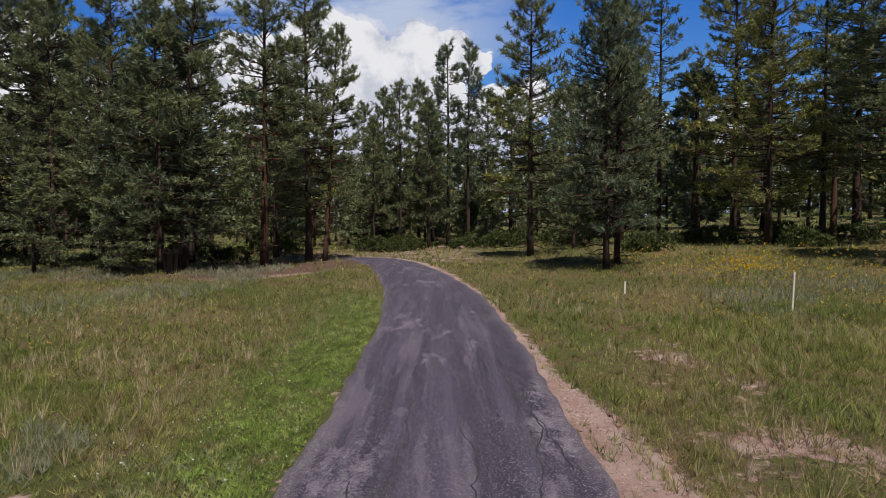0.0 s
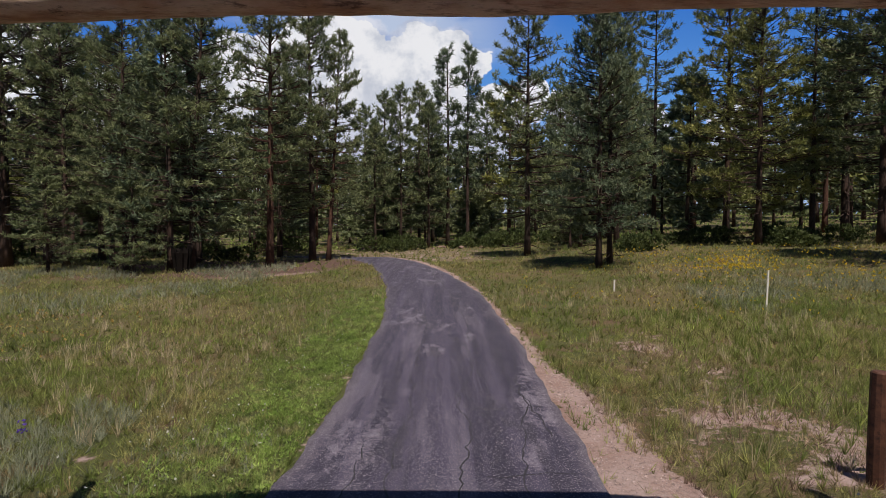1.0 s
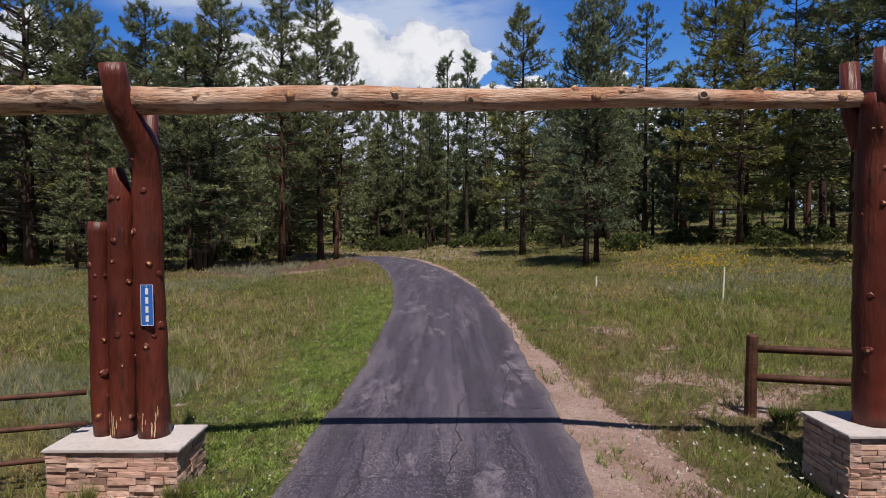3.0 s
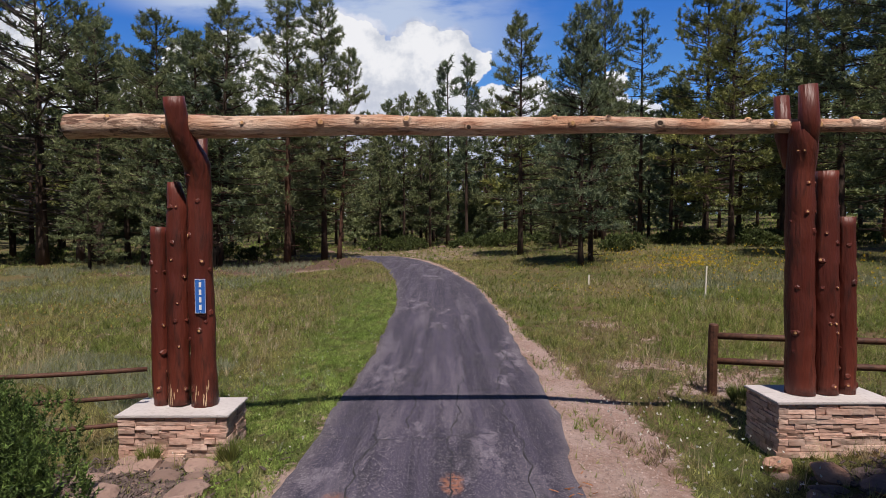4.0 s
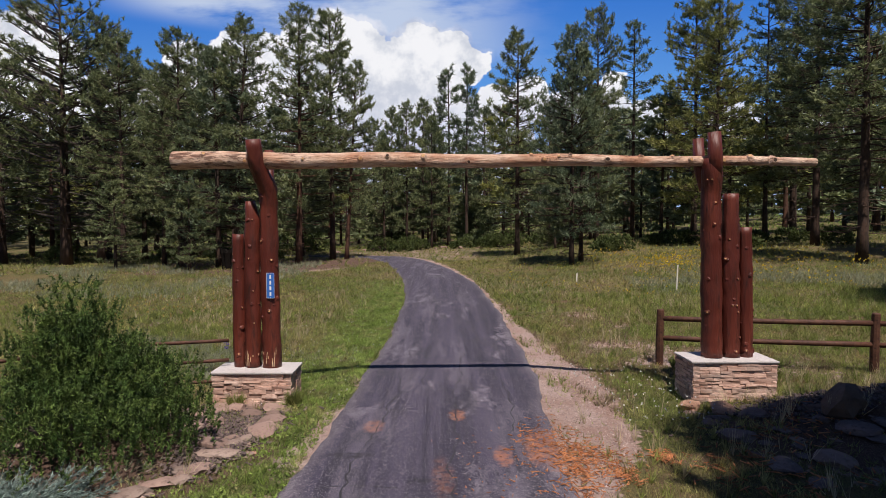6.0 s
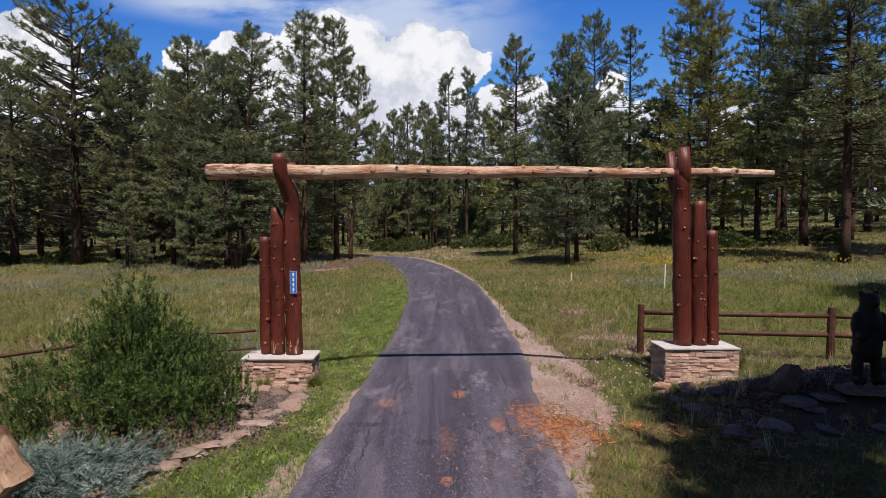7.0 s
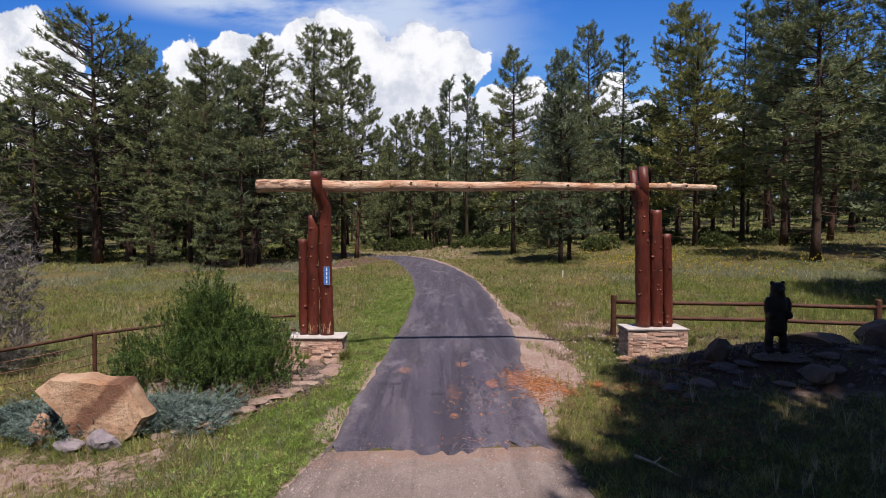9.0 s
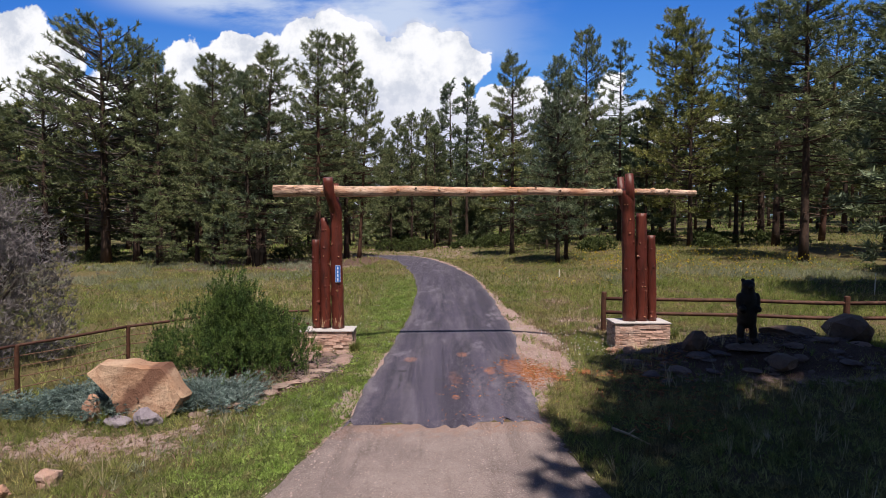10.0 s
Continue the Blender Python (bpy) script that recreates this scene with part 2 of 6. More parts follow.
def road_material():
    m, nt, bs = material("worn asphalt")
    v = coords(nt)
    long = noisy(nt, coords(nt, (3.4, 0.12, 1)), 1.0, 5, 0.65)
    blot = noisy(nt, coords(nt, (1.0, 0.42, 1)), 1.05, 7, 0.66)
    wear = noisy(nt, coords(nt, (1.5, 0.16, 1)), 1.3, 6, 0.62)
    fine = noisy(nt, v, 34.0, 4, 0.75)
    speck = noisy(nt, v, 62.0, 2, 0.6)
    rag = noisy(nt, v, 7.0, 5, 0.7)
    col = mix(nt, ramp(nt, long, 0.40, 0.62), (0.026, 0.023, 0.040), (0.054, 0.047, 0.075))
    grain = calc(nt, "ADD", 0.30, calc(nt, "MULTIPLY", ramp(nt, fine, 0.36, 0.62), 0.70))
    pale = calc(nt, "MAXIMUM", ramp(nt, calc(nt, "ADD", blot, calc(nt, "MULTIPLY", calc(nt, "SUBTRACT", rag, 0.5), 0.16)), 0.56, 0.65), calc(nt, "MULTIPLY", ramp(nt, wear, 0.52, 0.64), 0.5))
    col = mix(nt, calc(nt, "MULTIPLY", pale, grain), col, (0.172, 0.154, 0.188))
    seal = noisy(nt, coords(nt, (1.2, 0.30, 1)), 1.5, 6, 0.65)
    col = mix(nt, calc(nt, "MULTIPLY", ramp(nt, seal, 0.55, 0.66), 0.75), col, (0.026, 0.024, 0.036))
    edge = nt.nodes.new("ShaderNodeAttribute")
    edge.attribute_name = "edge"
    rim = calc(nt, "ADD", edge.outputs["Fac"], calc(nt, "MULTIPLY", calc(nt, "SUBTRACT", calc(nt, "ADD", rag, blot), 1.0), 0.35))
    col = mix(nt, calc(nt, "MULTIPLY", ramp(nt, rim, 0.84, 1.0), calc(nt, "MULTIPLY", grain, 0.5)), col, (0.190, 0.165, 0.180))
    col = mix(nt, calc(nt, "MULTIPLY", ramp(nt, fine, 0.50, 0.70), 0.50), col, (0.135, 0.124, 0.140))
    col = mix(nt, calc(nt, "MULTIPLY", ramp(nt, speck, 0.58, 0.66), 0.75), col, (0.34, 0.31, 0.325))
    # rusty bark-dust stains where chips were spilt, and two dark mends
    sep = nt.nodes.new("ShaderNodeSeparateXYZ")
    nt.links.new(v, sep.inputs[0])
    wob, fleck = noisy(nt, v, 3.2, 6, 0.7), noisy(nt, v, 11.0, 6, 0.75)
    rust, tar = (0.42, 0.165, 0.070), (0.020, 0.019, 0.022)
    for x, y, rx, ry, amount, tone in STAINS:
        dx = calc(nt, "DIVIDE", calc(nt, "SUBTRACT", sep.outputs[0], x), rx)
        dy = calc(nt, "DIVIDE", calc(nt, "SUBTRACT", sep.outputs[1], y), ry)
        far = calc(nt, "ADD", calc(nt, "MULTIPLY", dx, dx), calc(nt, "MULTIPLY", dy, dy))
        near = calc(nt, "SUBTRACT", calc(nt, "MULTIPLY", wob, 2.0), far)
        fac = calc(nt, "MULTIPLY", ramp(nt, near, 0.05, 0.9), calc(nt, "MULTIPLY", ramp(nt, fleck, 0.36, 0.60), amount))
        col = mix(nt, fac, col, rust if tone else tar)
    nt.links.new(col, bs.inputs["Base Color"])
    bs.inputs["Roughness"].default_value = 0.8
    bs.inputs["Specular IOR Level"].default_value = 0.35
    bumped(nt, bs, calc(nt, "ADD", fine, speck), 0.7, 0.008)
    return m


def apron_material():
    m, nt, bs = material("pink gravel, red soil by the asphalt")
    v = coords(nt)
    broad, mid, grit = noisy(nt, v, 0.9, 5, 0.6), noisy(nt, v, 4.5, 5, 0.7), noisy(nt, v, 60.0, 4, 0.75)
    col = mix(nt, ramp(nt, broad, 0.36, 0.64), (0.205, 0.164, 0.154), (0.300, 0.244, 0.224))
    sep = nt.nodes.new("ShaderNodeSeparateXYZ")
    nt.links.new(v, sep.inputs[0])
    lip = calc(nt, "ADD", sep.outputs[1], calc(nt, "MULTIPLY", calc(nt, "SUBTRACT", mid, 0.5), 2.2))
    col = mix(nt, calc(nt, "MULTIPLY", ramp(nt, lip, -4.4, -3.8), 0.65), col, (0.300, 0.178, 0.130))
    tracks = noisy(nt, coords(nt, (2.4, 0.25, 1)), 1.0, 5, 0.65)
    col = mix(nt, calc(nt, "MULTIPLY", ramp(nt, tracks, 0.50, 0.66), 0.55), col, (0.110, 0.086, 0.082))
    col = mix(nt, calc(nt, "MULTIPLY", ramp(nt, grit, 0.50, 0.64), 0.8), col, (0.44, 0.38, 0.355))
    col = mix(nt, calc(nt, "MULTIPLY", ramp(nt, noisy(nt, v, 38.0, 4, 0.75), 0.54, 0.68), 0.7), col, (0.060, 0.048, 0.046))
    nt.links.new(col, bs.inputs["Base Color"])
    bs.inputs["Roughness"].default_value = 0.95
    bs.inputs["Specular IOR Level"].default_value = 0.15
    bumped(nt, bs, calc(nt, "ADD", grit, mid), 1.0, 0.02)
    return m


def boulder_material():
    m, nt, bs = material("tan sandstone with brown streaks")
    v = coords(nt)
    tilt = nt.nodes.new("ShaderNodeMapping")
    tilt.inputs["Rotation"].default_value = (0, radians(38), 0)
    tilt.inputs["Scale"].default_value = (0.9, 1.2, 3.6)
    nt.links.new(v, tilt.inputs[0])
    broad, streak, fine = noisy(nt, v, 1.6, 4), noisy(nt, tilt.outputs[0], 1.1, 6, 0.65), noisy(nt, v, 16.0, 5, 0.7)
    col = mix(nt, ramp(nt, broad, 0.38, 0.62), (0.375, 0.232, 0.150), (0.480, 0.340, 0.235))
    col = mix(nt, calc(nt, "MULTIPLY", ramp(nt, streak, 0.48, 0.68), 0.6), col, (0.300, 0.150, 0.085))
    sep = nt.nodes.new("ShaderNodeSeparateXYZ")
    nt.links.new(v, sep.inputs[0])
    heart = calc(nt, "ADD", calc(nt, "ADD", sep.outputs[0], calc(nt, "MULTIPLY", sep.outputs[2], -1.15)), calc(nt, "MULTIPLY", calc(nt, "SUBTRACT", broad, 0.5), 1.1))
    heart = calc(nt, "MULTIPLY", ramp(nt, heart, -1.0, -0.8), calc(nt, "SUBTRACT", 1.0, ramp(nt, heart, -0.45, -0.2)))
    col = mix(nt, calc(nt, "MULTIPLY", heart, 0.92), col, (0.150, 0.075, 0.050))
    col = mix(nt, calc(nt, "MULTIPLY", ramp(nt, fine, 0.52, 0.70), 0.6), col, (0.130, 0.075, 0.052))
    nt.links.new(col, bs.inputs["Base Color"])
    bs.inputs["Roughness"].default_value = 0.9
    bs.inputs["Specular IOR Level"].default_value = 0.25
    bumped(nt, bs, calc(nt, "ADD", calc(nt, "ADD", streak, fine), broad), 0.6, 0.06)
    return m


def ground_material():
    m, nt, bs = material("soil and turf")
    v = coords(nt)
    broad, mid, fine = noisy(nt, v, 0.22, 4), noisy(nt, v, 1.1, 5, 0.65), noisy(nt, v, 14.0, 4, 0.7)
    # turf tones are kept dark for the shade under the grass
    turf = mix(nt, ramp(nt, broad, 0.38, 0.62), (0.098, 0.116, 0.034), (0.178, 0.146, 0.064))
    turf = mix(nt, ramp(nt, mid, 0.50, 0.66), turf, (0.195, 0.122, 0.078))
    lush = nt.nodes.new("ShaderNodeAttribute")
    lush.attribute_name = "lush"
    turf = mix(nt, lush.outputs["Fac"], turf, (0.105, 0.135, 0.038))
    grit = noisy(nt, v, 48.0, 4, 0.75)
    soil = mix(nt, ramp(nt, mid, 0.35, 0.65), (0.300, 0.196, 0.160), (0.410, 0.310, 0.275))
    soil = mix(nt, calc(nt, "MULTIPLY", ramp(nt, grit, 0.50, 0.68), 0.7), soil, (0.46, 0.385, 0.355))
    # near-black flecks put the shade between blades into the turf colour
    turf = mix(nt, calc(nt, "MULTIPLY", ramp(nt, grit, 0.44, 0.60), 0.8), turf, (0.045, 0.046, 0.020))
    bare = nt.nodes.new("ShaderNodeAttribute")
    bare.attribute_name = "bare"
    ragged = noisy(nt, v, 5.0, 5, 0.7)
    edge = calc(nt, "ADD", bare.outputs["Fac"], calc(nt, "ADD", calc(nt, "MULTIPLY", calc(nt, "SUBTRACT", mid, 0.5), 0.9), calc(nt, "MULTIPLY", calc(nt, "SUBTRACT", ragged, 0.5), 1.1)))
    col = mix(nt, ramp(nt, edge, 0.42, 0.58), turf, soil)
    mulch = nt.nodes.new("ShaderNodeAttribute")
    mulch.attribute_name = "mulch"
    bed = calc(nt, "ADD", mulch.outputs["Fac"], calc(nt, "MULTIPLY", calc(nt, "SUBTRACT", mid, 0.5), 0.8))
    col = mix(nt, ramp(nt, bed, 0.40, 0.60), col, mix(nt, ramp(nt, grit, 0.45, 0.65), (0.092, 0.056, 0.042), (0.20, 0.135, 0.105)))
    col = mix(nt, calc(nt, "MULTIPLY", ramp(nt, fine, 0.45, 0.75), 0.55), col, (0.10, 0.080, 0.052))
    nt.links.new(col, bs.inputs["Base Color"])
    bs.inputs["Roughness"].default_value = 0.95
    bs.inputs["Specular IOR Level"].default_value = 0.15
    bumped(nt, bs, calc(nt, "ADD", calc(nt, "ADD", fine, grit), mid), 0.8, 0.04)
    return m


def log_material():
    m, nt, bs = material("peeled log with bark remains")
    broad = noisy(nt, coords(nt, (0.45, 1, 1)), 2.6, 6, 0.65)
    streak = noisy(nt, coords(nt, (1.1, 7, 7)), 1.5, 6, 0.7)
    fine = noisy(nt, coords(nt, (3.5, 20, 20)), 1.4, 5, 0.75)
    bark = noisy(nt, coords(nt, (1.3, 4.5, 4.5)), 1.9, 6, 0.7)
    along = nt.nodes.new("ShaderNodeSeparateXYZ")
    nt.links.new(coords(nt), along.inputs[0])
    col = mix(nt, ramp(nt, broad, 0.36, 0.64), (0.54, 0.305, 0.190), (0.75, 0.560, 0.430))
    col = mix(nt, calc(nt, "MULTIPLY", ramp(nt, streak, 0.45, 0.66), 0.75), col, (0.38, 0.165, 0.095))
    col = mix(nt, calc(nt, "MULTIPLY", ramp(nt, fine, 0.50, 0.70), 0.6), col, (0.18, 0.080, 0.050))
    col = mix(nt, calc(nt, "MULTIPLY", ramp(nt, calc(nt, "ADD", bark, calc(nt, "MULTIPLY", calc(nt, "SUBTRACT", 1.0, ramp(nt, along.outputs[0], 0.3, 3.2)), 0.07)), 0.56, 0.65), 0.85), col, (0.13, 0.062, 0.042))
    nt.links.new(col, bs.inputs["Base Color"])
    bs.inputs["Roughness"].default_value = 0.7
    bs.inputs["Specular IOR Level"].default_value = 0.3
    bumped(nt, bs, calc(nt, "ADD", calc(nt, "ADD", streak, fine), broad), 1.0, 0.04)
    return m


M["log"] = log_material()
M["bigstone"] = boulder_material()
M["road"], M["ground"] = road_material(), ground_material()
M["apron"] = apron_material()


# ---- mesh helpers ----
def mesh_of(name, verts, faces, mats=(), smooth=False):
    """A mesh from numpy arrays of corners and of triangles or quads."""
    me = bpy.data.meshes.new(name)
    verts, faces = np.asarray(verts, np.float32), np.asarray(faces, np.int32)
    k = faces.shape[1]
    me.vertices.add(len(verts))
    me.vertices.foreach_set("co", verts.ravel())
    me.loops.add(faces.size)
    me.loops.foreach_set("vertex_index", faces.ravel())
    me.polygons.add(len(faces))
    me.polygons.foreach_set("loop_start", np.arange(0, faces.size, k, dtype=np.int32))
    me.polygons.foreach_set("loop_total", np.full(len(faces), k, np.int32))
    me.update(calc_edges=True)
    me.validate()
    for m in mats:
        me.materials.append(m)
    if smooth:
        me.polygons.foreach_set("use_smooth", np.ones(len(faces), bool))
    return me


def part(name, bm, mat, parent=None, label="", smooth=False):
    if isinstance(bm, bmesh.types.BMesh):
        me = bpy.data.meshes.new(name)
        bmesh.ops.recalc_face_normals(bm, faces=bm.faces)
        bm.to_mesh(me)
        bm.free()
        if smooth:
            for p in me.polygons:
                p.use_smooth = True
    else:
        me = bm
    me.materials.clear()
    me.materials.append(mat)
    ob = new(name, me)
    if parent is not None:
        ob.parent = parent
    if label:
        tagged(ob, label)
    return ob


def empty(name, place=(0, 0, 0), label="", category="", group="", kind=""):
    ob = new(name)
    ob.empty_display_size = 0.2
    ob.location = place
    return tagged(ob, label, category, group, kind)


def tube(bm, pts, radii, n=10, lump=0.0, seed=0, caps=True):
    """A round bar along pts, its section a little uneven."""
    rnd = random.Random(seed)
    rings = []
    pts = [Vector(p) for p in pts]
    phase = [rnd.uniform(0, 6.28) for _ in range(3)]
    for i, (p, r) in enumerate(zip(pts, radii)):
        d = (pts[min(i + 1, len(pts) - 1)] - pts[max(i - 1, 0)]).normalized()
        up = Vector((0, 0, 1)) if abs(d.z) < 0.8 else Vector((0, 1, 0))
        a = d.cross(up).normalized()
        b = a.cross(d).normalized()
        ring = []
        for k in range(n):
            t = 2 * math.pi * k / n
            rr = r * (1 + lump * (math.sin(2 * t + phase[0] + i * 0.7) + 0.7 * math.sin(3 * t + phase[1] + i * 1.3) + rnd.uniform(-0.5, 0.5)))
            ring.append(bm.verts.new(p + (a * math.cos(t) + b * math.sin(t)) * rr))
        rings.append(ring)
    for r0, r1 in zip(rings, rings[1:]):
        for k in range(n):
            bm.faces.new((r0[k], r0[(k + 1) % n], r1[(k + 1) % n], r1[k]))
    if caps:
        bm.faces.new(rings[0][::-1])
        bm.faces.new(rings[-1])
    return rings


def box(bm, x0, x1, y0, y1, z0, z1, bevel=0.0):
    r = bmesh.ops.create_cube(bm, size=1.0)
    for v in r["verts"]:
        v.co = Vector((x0 + (v.co.x + 0.5) * (x1 - x0), y0 + (v.co.y + 0.5) * (y1 - y0), z0 + (v.co.z + 0.5) * (z1 - z0)))
    if bevel:
        bmesh.ops.bevel(bm, geom=list({e for v in r["verts"] for e in v.link_edges}), offset=bevel, segments=2, affect="EDGES")


def blades(rng, centres, dirs, count, length, width, spread, droop=0.0):
    """Thin three-cornered blades that fan out from each centre about its direction: corners and triangles."""
    n = len(centres)
    c = np.repeat(centres, count, 0)
    d = np.repeat(dirs, count, 0) + rng.normal(0, spread, (n * count, 3))
    d[:, 2] -= droop
    d /= np.linalg.norm(d, axis=1, keepdims=True) + 1e-9
    side = np.cross(d, rng.normal(0, 1, d.shape))
    side /= np.linalg.norm(side, axis=1, keepdims=True) + 1e-9
    ln = (length * rng.uniform(0.6, 1.25, n * count))[:, None]
    w = (width * rng.uniform(0.7, 1.3, n * count))[:, None]
    v = np.stack([c - side * w, c + side * w, c + d * ln], 1).reshape(-1, 3)
    return v, np.arange(len(v)).reshape(-1, 3)


# ---- ground ----
def smooth(a, b, v):
    t = np.clip((np.asarray(v, float) - a) / (b - a), 0, 1)
    return t * t * (3 - 2 * t)


ROAD_Y = [-4.2, -1, 3, 7, 11, 15, 19, 22, 26, 30, 34, 38, 42, 45, 47, 48.5, 50]
ROAD_X = [-0.53, -0.40, -0.11, 0.07, 0.12, 0.12, -0.1, -0.45, -1.1, -1.9, -2.9, -4.2, -6.2, -9.0, -13.0, -19.0, -30.0]


def road_x(y):
    return np.interp(y, ROAD_Y, ROAD_X)


def mound(x, y):
    """The raised planting beds by the two gate piers."""
    a = np.exp(-(((x - 7.2) / 2.9) ** 2 + ((y - 0.3) / 1.55) ** 2) ** 1.5) * 0.55
    b = np.exp(-(((x + 5.2) / 2.2) ** 2 + ((y - 0.2) / 1.9) ** 2) ** 1.5) * 0.16
    return a + b


def zg(x, y):
    x, y = np.asarray(x, float), np.asarray(y, float)
    s = smooth(8, 34, y)
    z = 0.08 + s * (0.62 + 0.012 * np.clip(x, -30, 45)) + 0.012 * np.clip(y - 45, 0, 120) + 0.0005 * np.clip(x - 10, 0, 60) * np.clip(y - 45, 0, 60)
    z = z + 0.02 * np.clip(x, -60, 60) + 0.2 * smooth(3.5, 9, x) * smooth(8, 14, y) + 0.2 * smooth(8, 20, -x) * smooth(20, 34, y)
    off = np.abs(x - road_x(y))
    z = z + 0.13 * (1 - smooth(1.5, 3.4, off)) * (1 - smooth(38, 44, y))
    return z + mound(x, y) + 0.03 * np.sin(x * 0.9 + 1.3 * np.sin(y * 0.5)) * np.sin(y * 0.7) * smooth(1.8, 4, off)


def bare(x, y):
    """How far the soil shows: gravel shoulder, trodden patches, planting beds."""
    off = x - road_x(y)
    wide = np.interp(y, [-8, -2, 0, 2.5, 4.6, 7, 10.4, 13.5, 20, 32], [1.5, 1.85, 2.8, 3.1, 2.75, 2.4, 2.0, 1.85, 1.75, 1.9])
    a = smooth(1.2, 1.4, off) * (1 - smooth(wide - 0.35, wide + 0.35, off)) * (0.90 + 0.2 * np.sin(x * 3 + y * 1.7)) * smooth(-9, -7, y)
    a = np.maximum(a, (0.48 + 0.26 * np.sin(2.1 * x + 1.5 * np.sin(1.7 * y)) * np.sin(1.9 * y + 0.6)) * np.exp(-(((x - 4.9) / 2.6) ** 2 + ((y - 6.2) / 2.8) ** 2) ** 2))
    a = np.maximum(a, (0.44 + 0.26 * np.sin(2.4 * x + 1.1 * np.sin(2.2 * y)) * np.sin(1.5 * y)) * np.exp(-(((x - 4.0 - 0.05 * y) / 1.1) ** 2 + ((y - 10.2) / 3.8) ** 2) ** 2))
    a = np.maximum(a, 0.48 * np.exp(-(((x - 7.2) / 2.2) ** 2 + ((y - 4.2) / 1.4) ** 2)))
    a = np.maximum(a, 0.95 * np.exp(-(((x - 7.0) / 3.5) ** 2 + ((y - 0.1) / 1.9) ** 2) ** 2))
    a = np.maximum(a, 1.0 * np.exp(-(((x + 4.6) / 2.0) ** 2 + ((y - 0.1) / 1.9) ** 2) ** 2))
    a = np.maximum(a, 0.5 * np.exp(-(((x + 9.2) / 1.2) ** 2 + ((y - 11.9) / 0.7) ** 2)))
    a = np.maximum(a, 0.7 * np.exp(-(((x + 4.5) / 0.4) ** 2 + ((y - 5.95) / 0.35) ** 2)))
    a = np.maximum(a, 0.50 * np.exp(-(((x + 5.6) / 2.6) ** 2 + ((y + 3.9) / 1.1) ** 2) ** 2))
    a = np.maximum(a, 0.60 * np.exp(-(((x + 3.5 - 0.45 * y) / 0.55) ** 2 + ((y + 1.6) / 1.8) ** 2) ** 2))
    a = np.maximum(a, 0.75 * np.exp(-(((x + 6.3) / 1.8) ** 2 + ((y + 4.0) / 0.7) ** 2)))
    a = np.maximum(a, 0.44 * smooth(30, 36, y) * (1 - smooth(50, 58, y)) * (1 - smooth(6, 12, np.abs(x + 4))))
    a = np.maximum(a, 0.9 * np.exp(-(((x + 9.4) / 4.2) ** 2 + ((y - 31.3) / 4.2) ** 2) ** 2))
    a = np.maximum(a, np.where((off > -2.0) & (off < -1.2), 0.62 + 0.2 * np.sin(y * 2.1), 0.0) * (1 - 0.45 * smooth(1.5, 4, y)) * smooth(-9, -7, y) * (1 - smooth(10, 16, y)))
    return a


def mulch(x, y):
    # bed mulch, widened towards the drive to darken the shaded ground there too
    a = np.exp(-(((x - 6.8) / 3.4) ** 2 + ((y - 0.2) / 1.85) ** 2) ** 2)
    b = np.exp(-(((x + 4.3) / 2.05) ** 2 + ((y - 0.45) / 2.1) ** 2) ** 2)
    litter = 0.85 * np.exp(-(((x + 13.5) / 11.0) ** 2 + ((y - 34.8) / 8.4) ** 2) ** 2)
    return np.maximum(np.maximum(a, b), litter)


def lush(x, y):
    off = x - road_x(y)
    return smooth(-4.2, -2.6, off) * (1 - smooth(-1.6, -1.4, off)) * (1 - smooth(16, 24, y))


def ground():
    xs = np.unique(np.concatenate([np.linspace(-1500, -120, 16), np.linspace(-120, -20, 41), np.linspace(-20, 20, 121), np.linspace(20, 120, 41), np.linspace(120, 1500, 16)]))
    ys = np.unique(np.concatenate([np.linspace(-1500, -60, 16), np.linspace(-60, -16, 23), np.linspace(-16, 40, 125), np.linspace(40, 140, 51), np.linspace(140, 1800, 16)]))
    X, Y = np.meshgrid(xs, ys)
    Z = zg(X, Y)
    v = np.stack([X, Y, Z], -1).reshape(-1, 3)
    nx, ny = len(xs), len(ys)
    i = (np.arange(ny - 1)[:, None] * nx + np.arange(nx - 1)).ravel()
    me = mesh_of("ground", v, np.stack([i, i + 1, i + nx + 1, i + nx], 1), smooth=True)
    for name, fn in (("bare", bare), ("lush", lush), ("mulch", mulch)):
        at = me.attributes.new(name, "FLOAT", "POINT")
        at.data.foreach_set("value", fn(v[:, 0], v[:, 1]).astype(np.float32))
    me.materials.append(M["ground"])
    return tagged(new("ground", me), "grassy meadow soil with trodden bare patches", "ground", kind="structure")


ground()


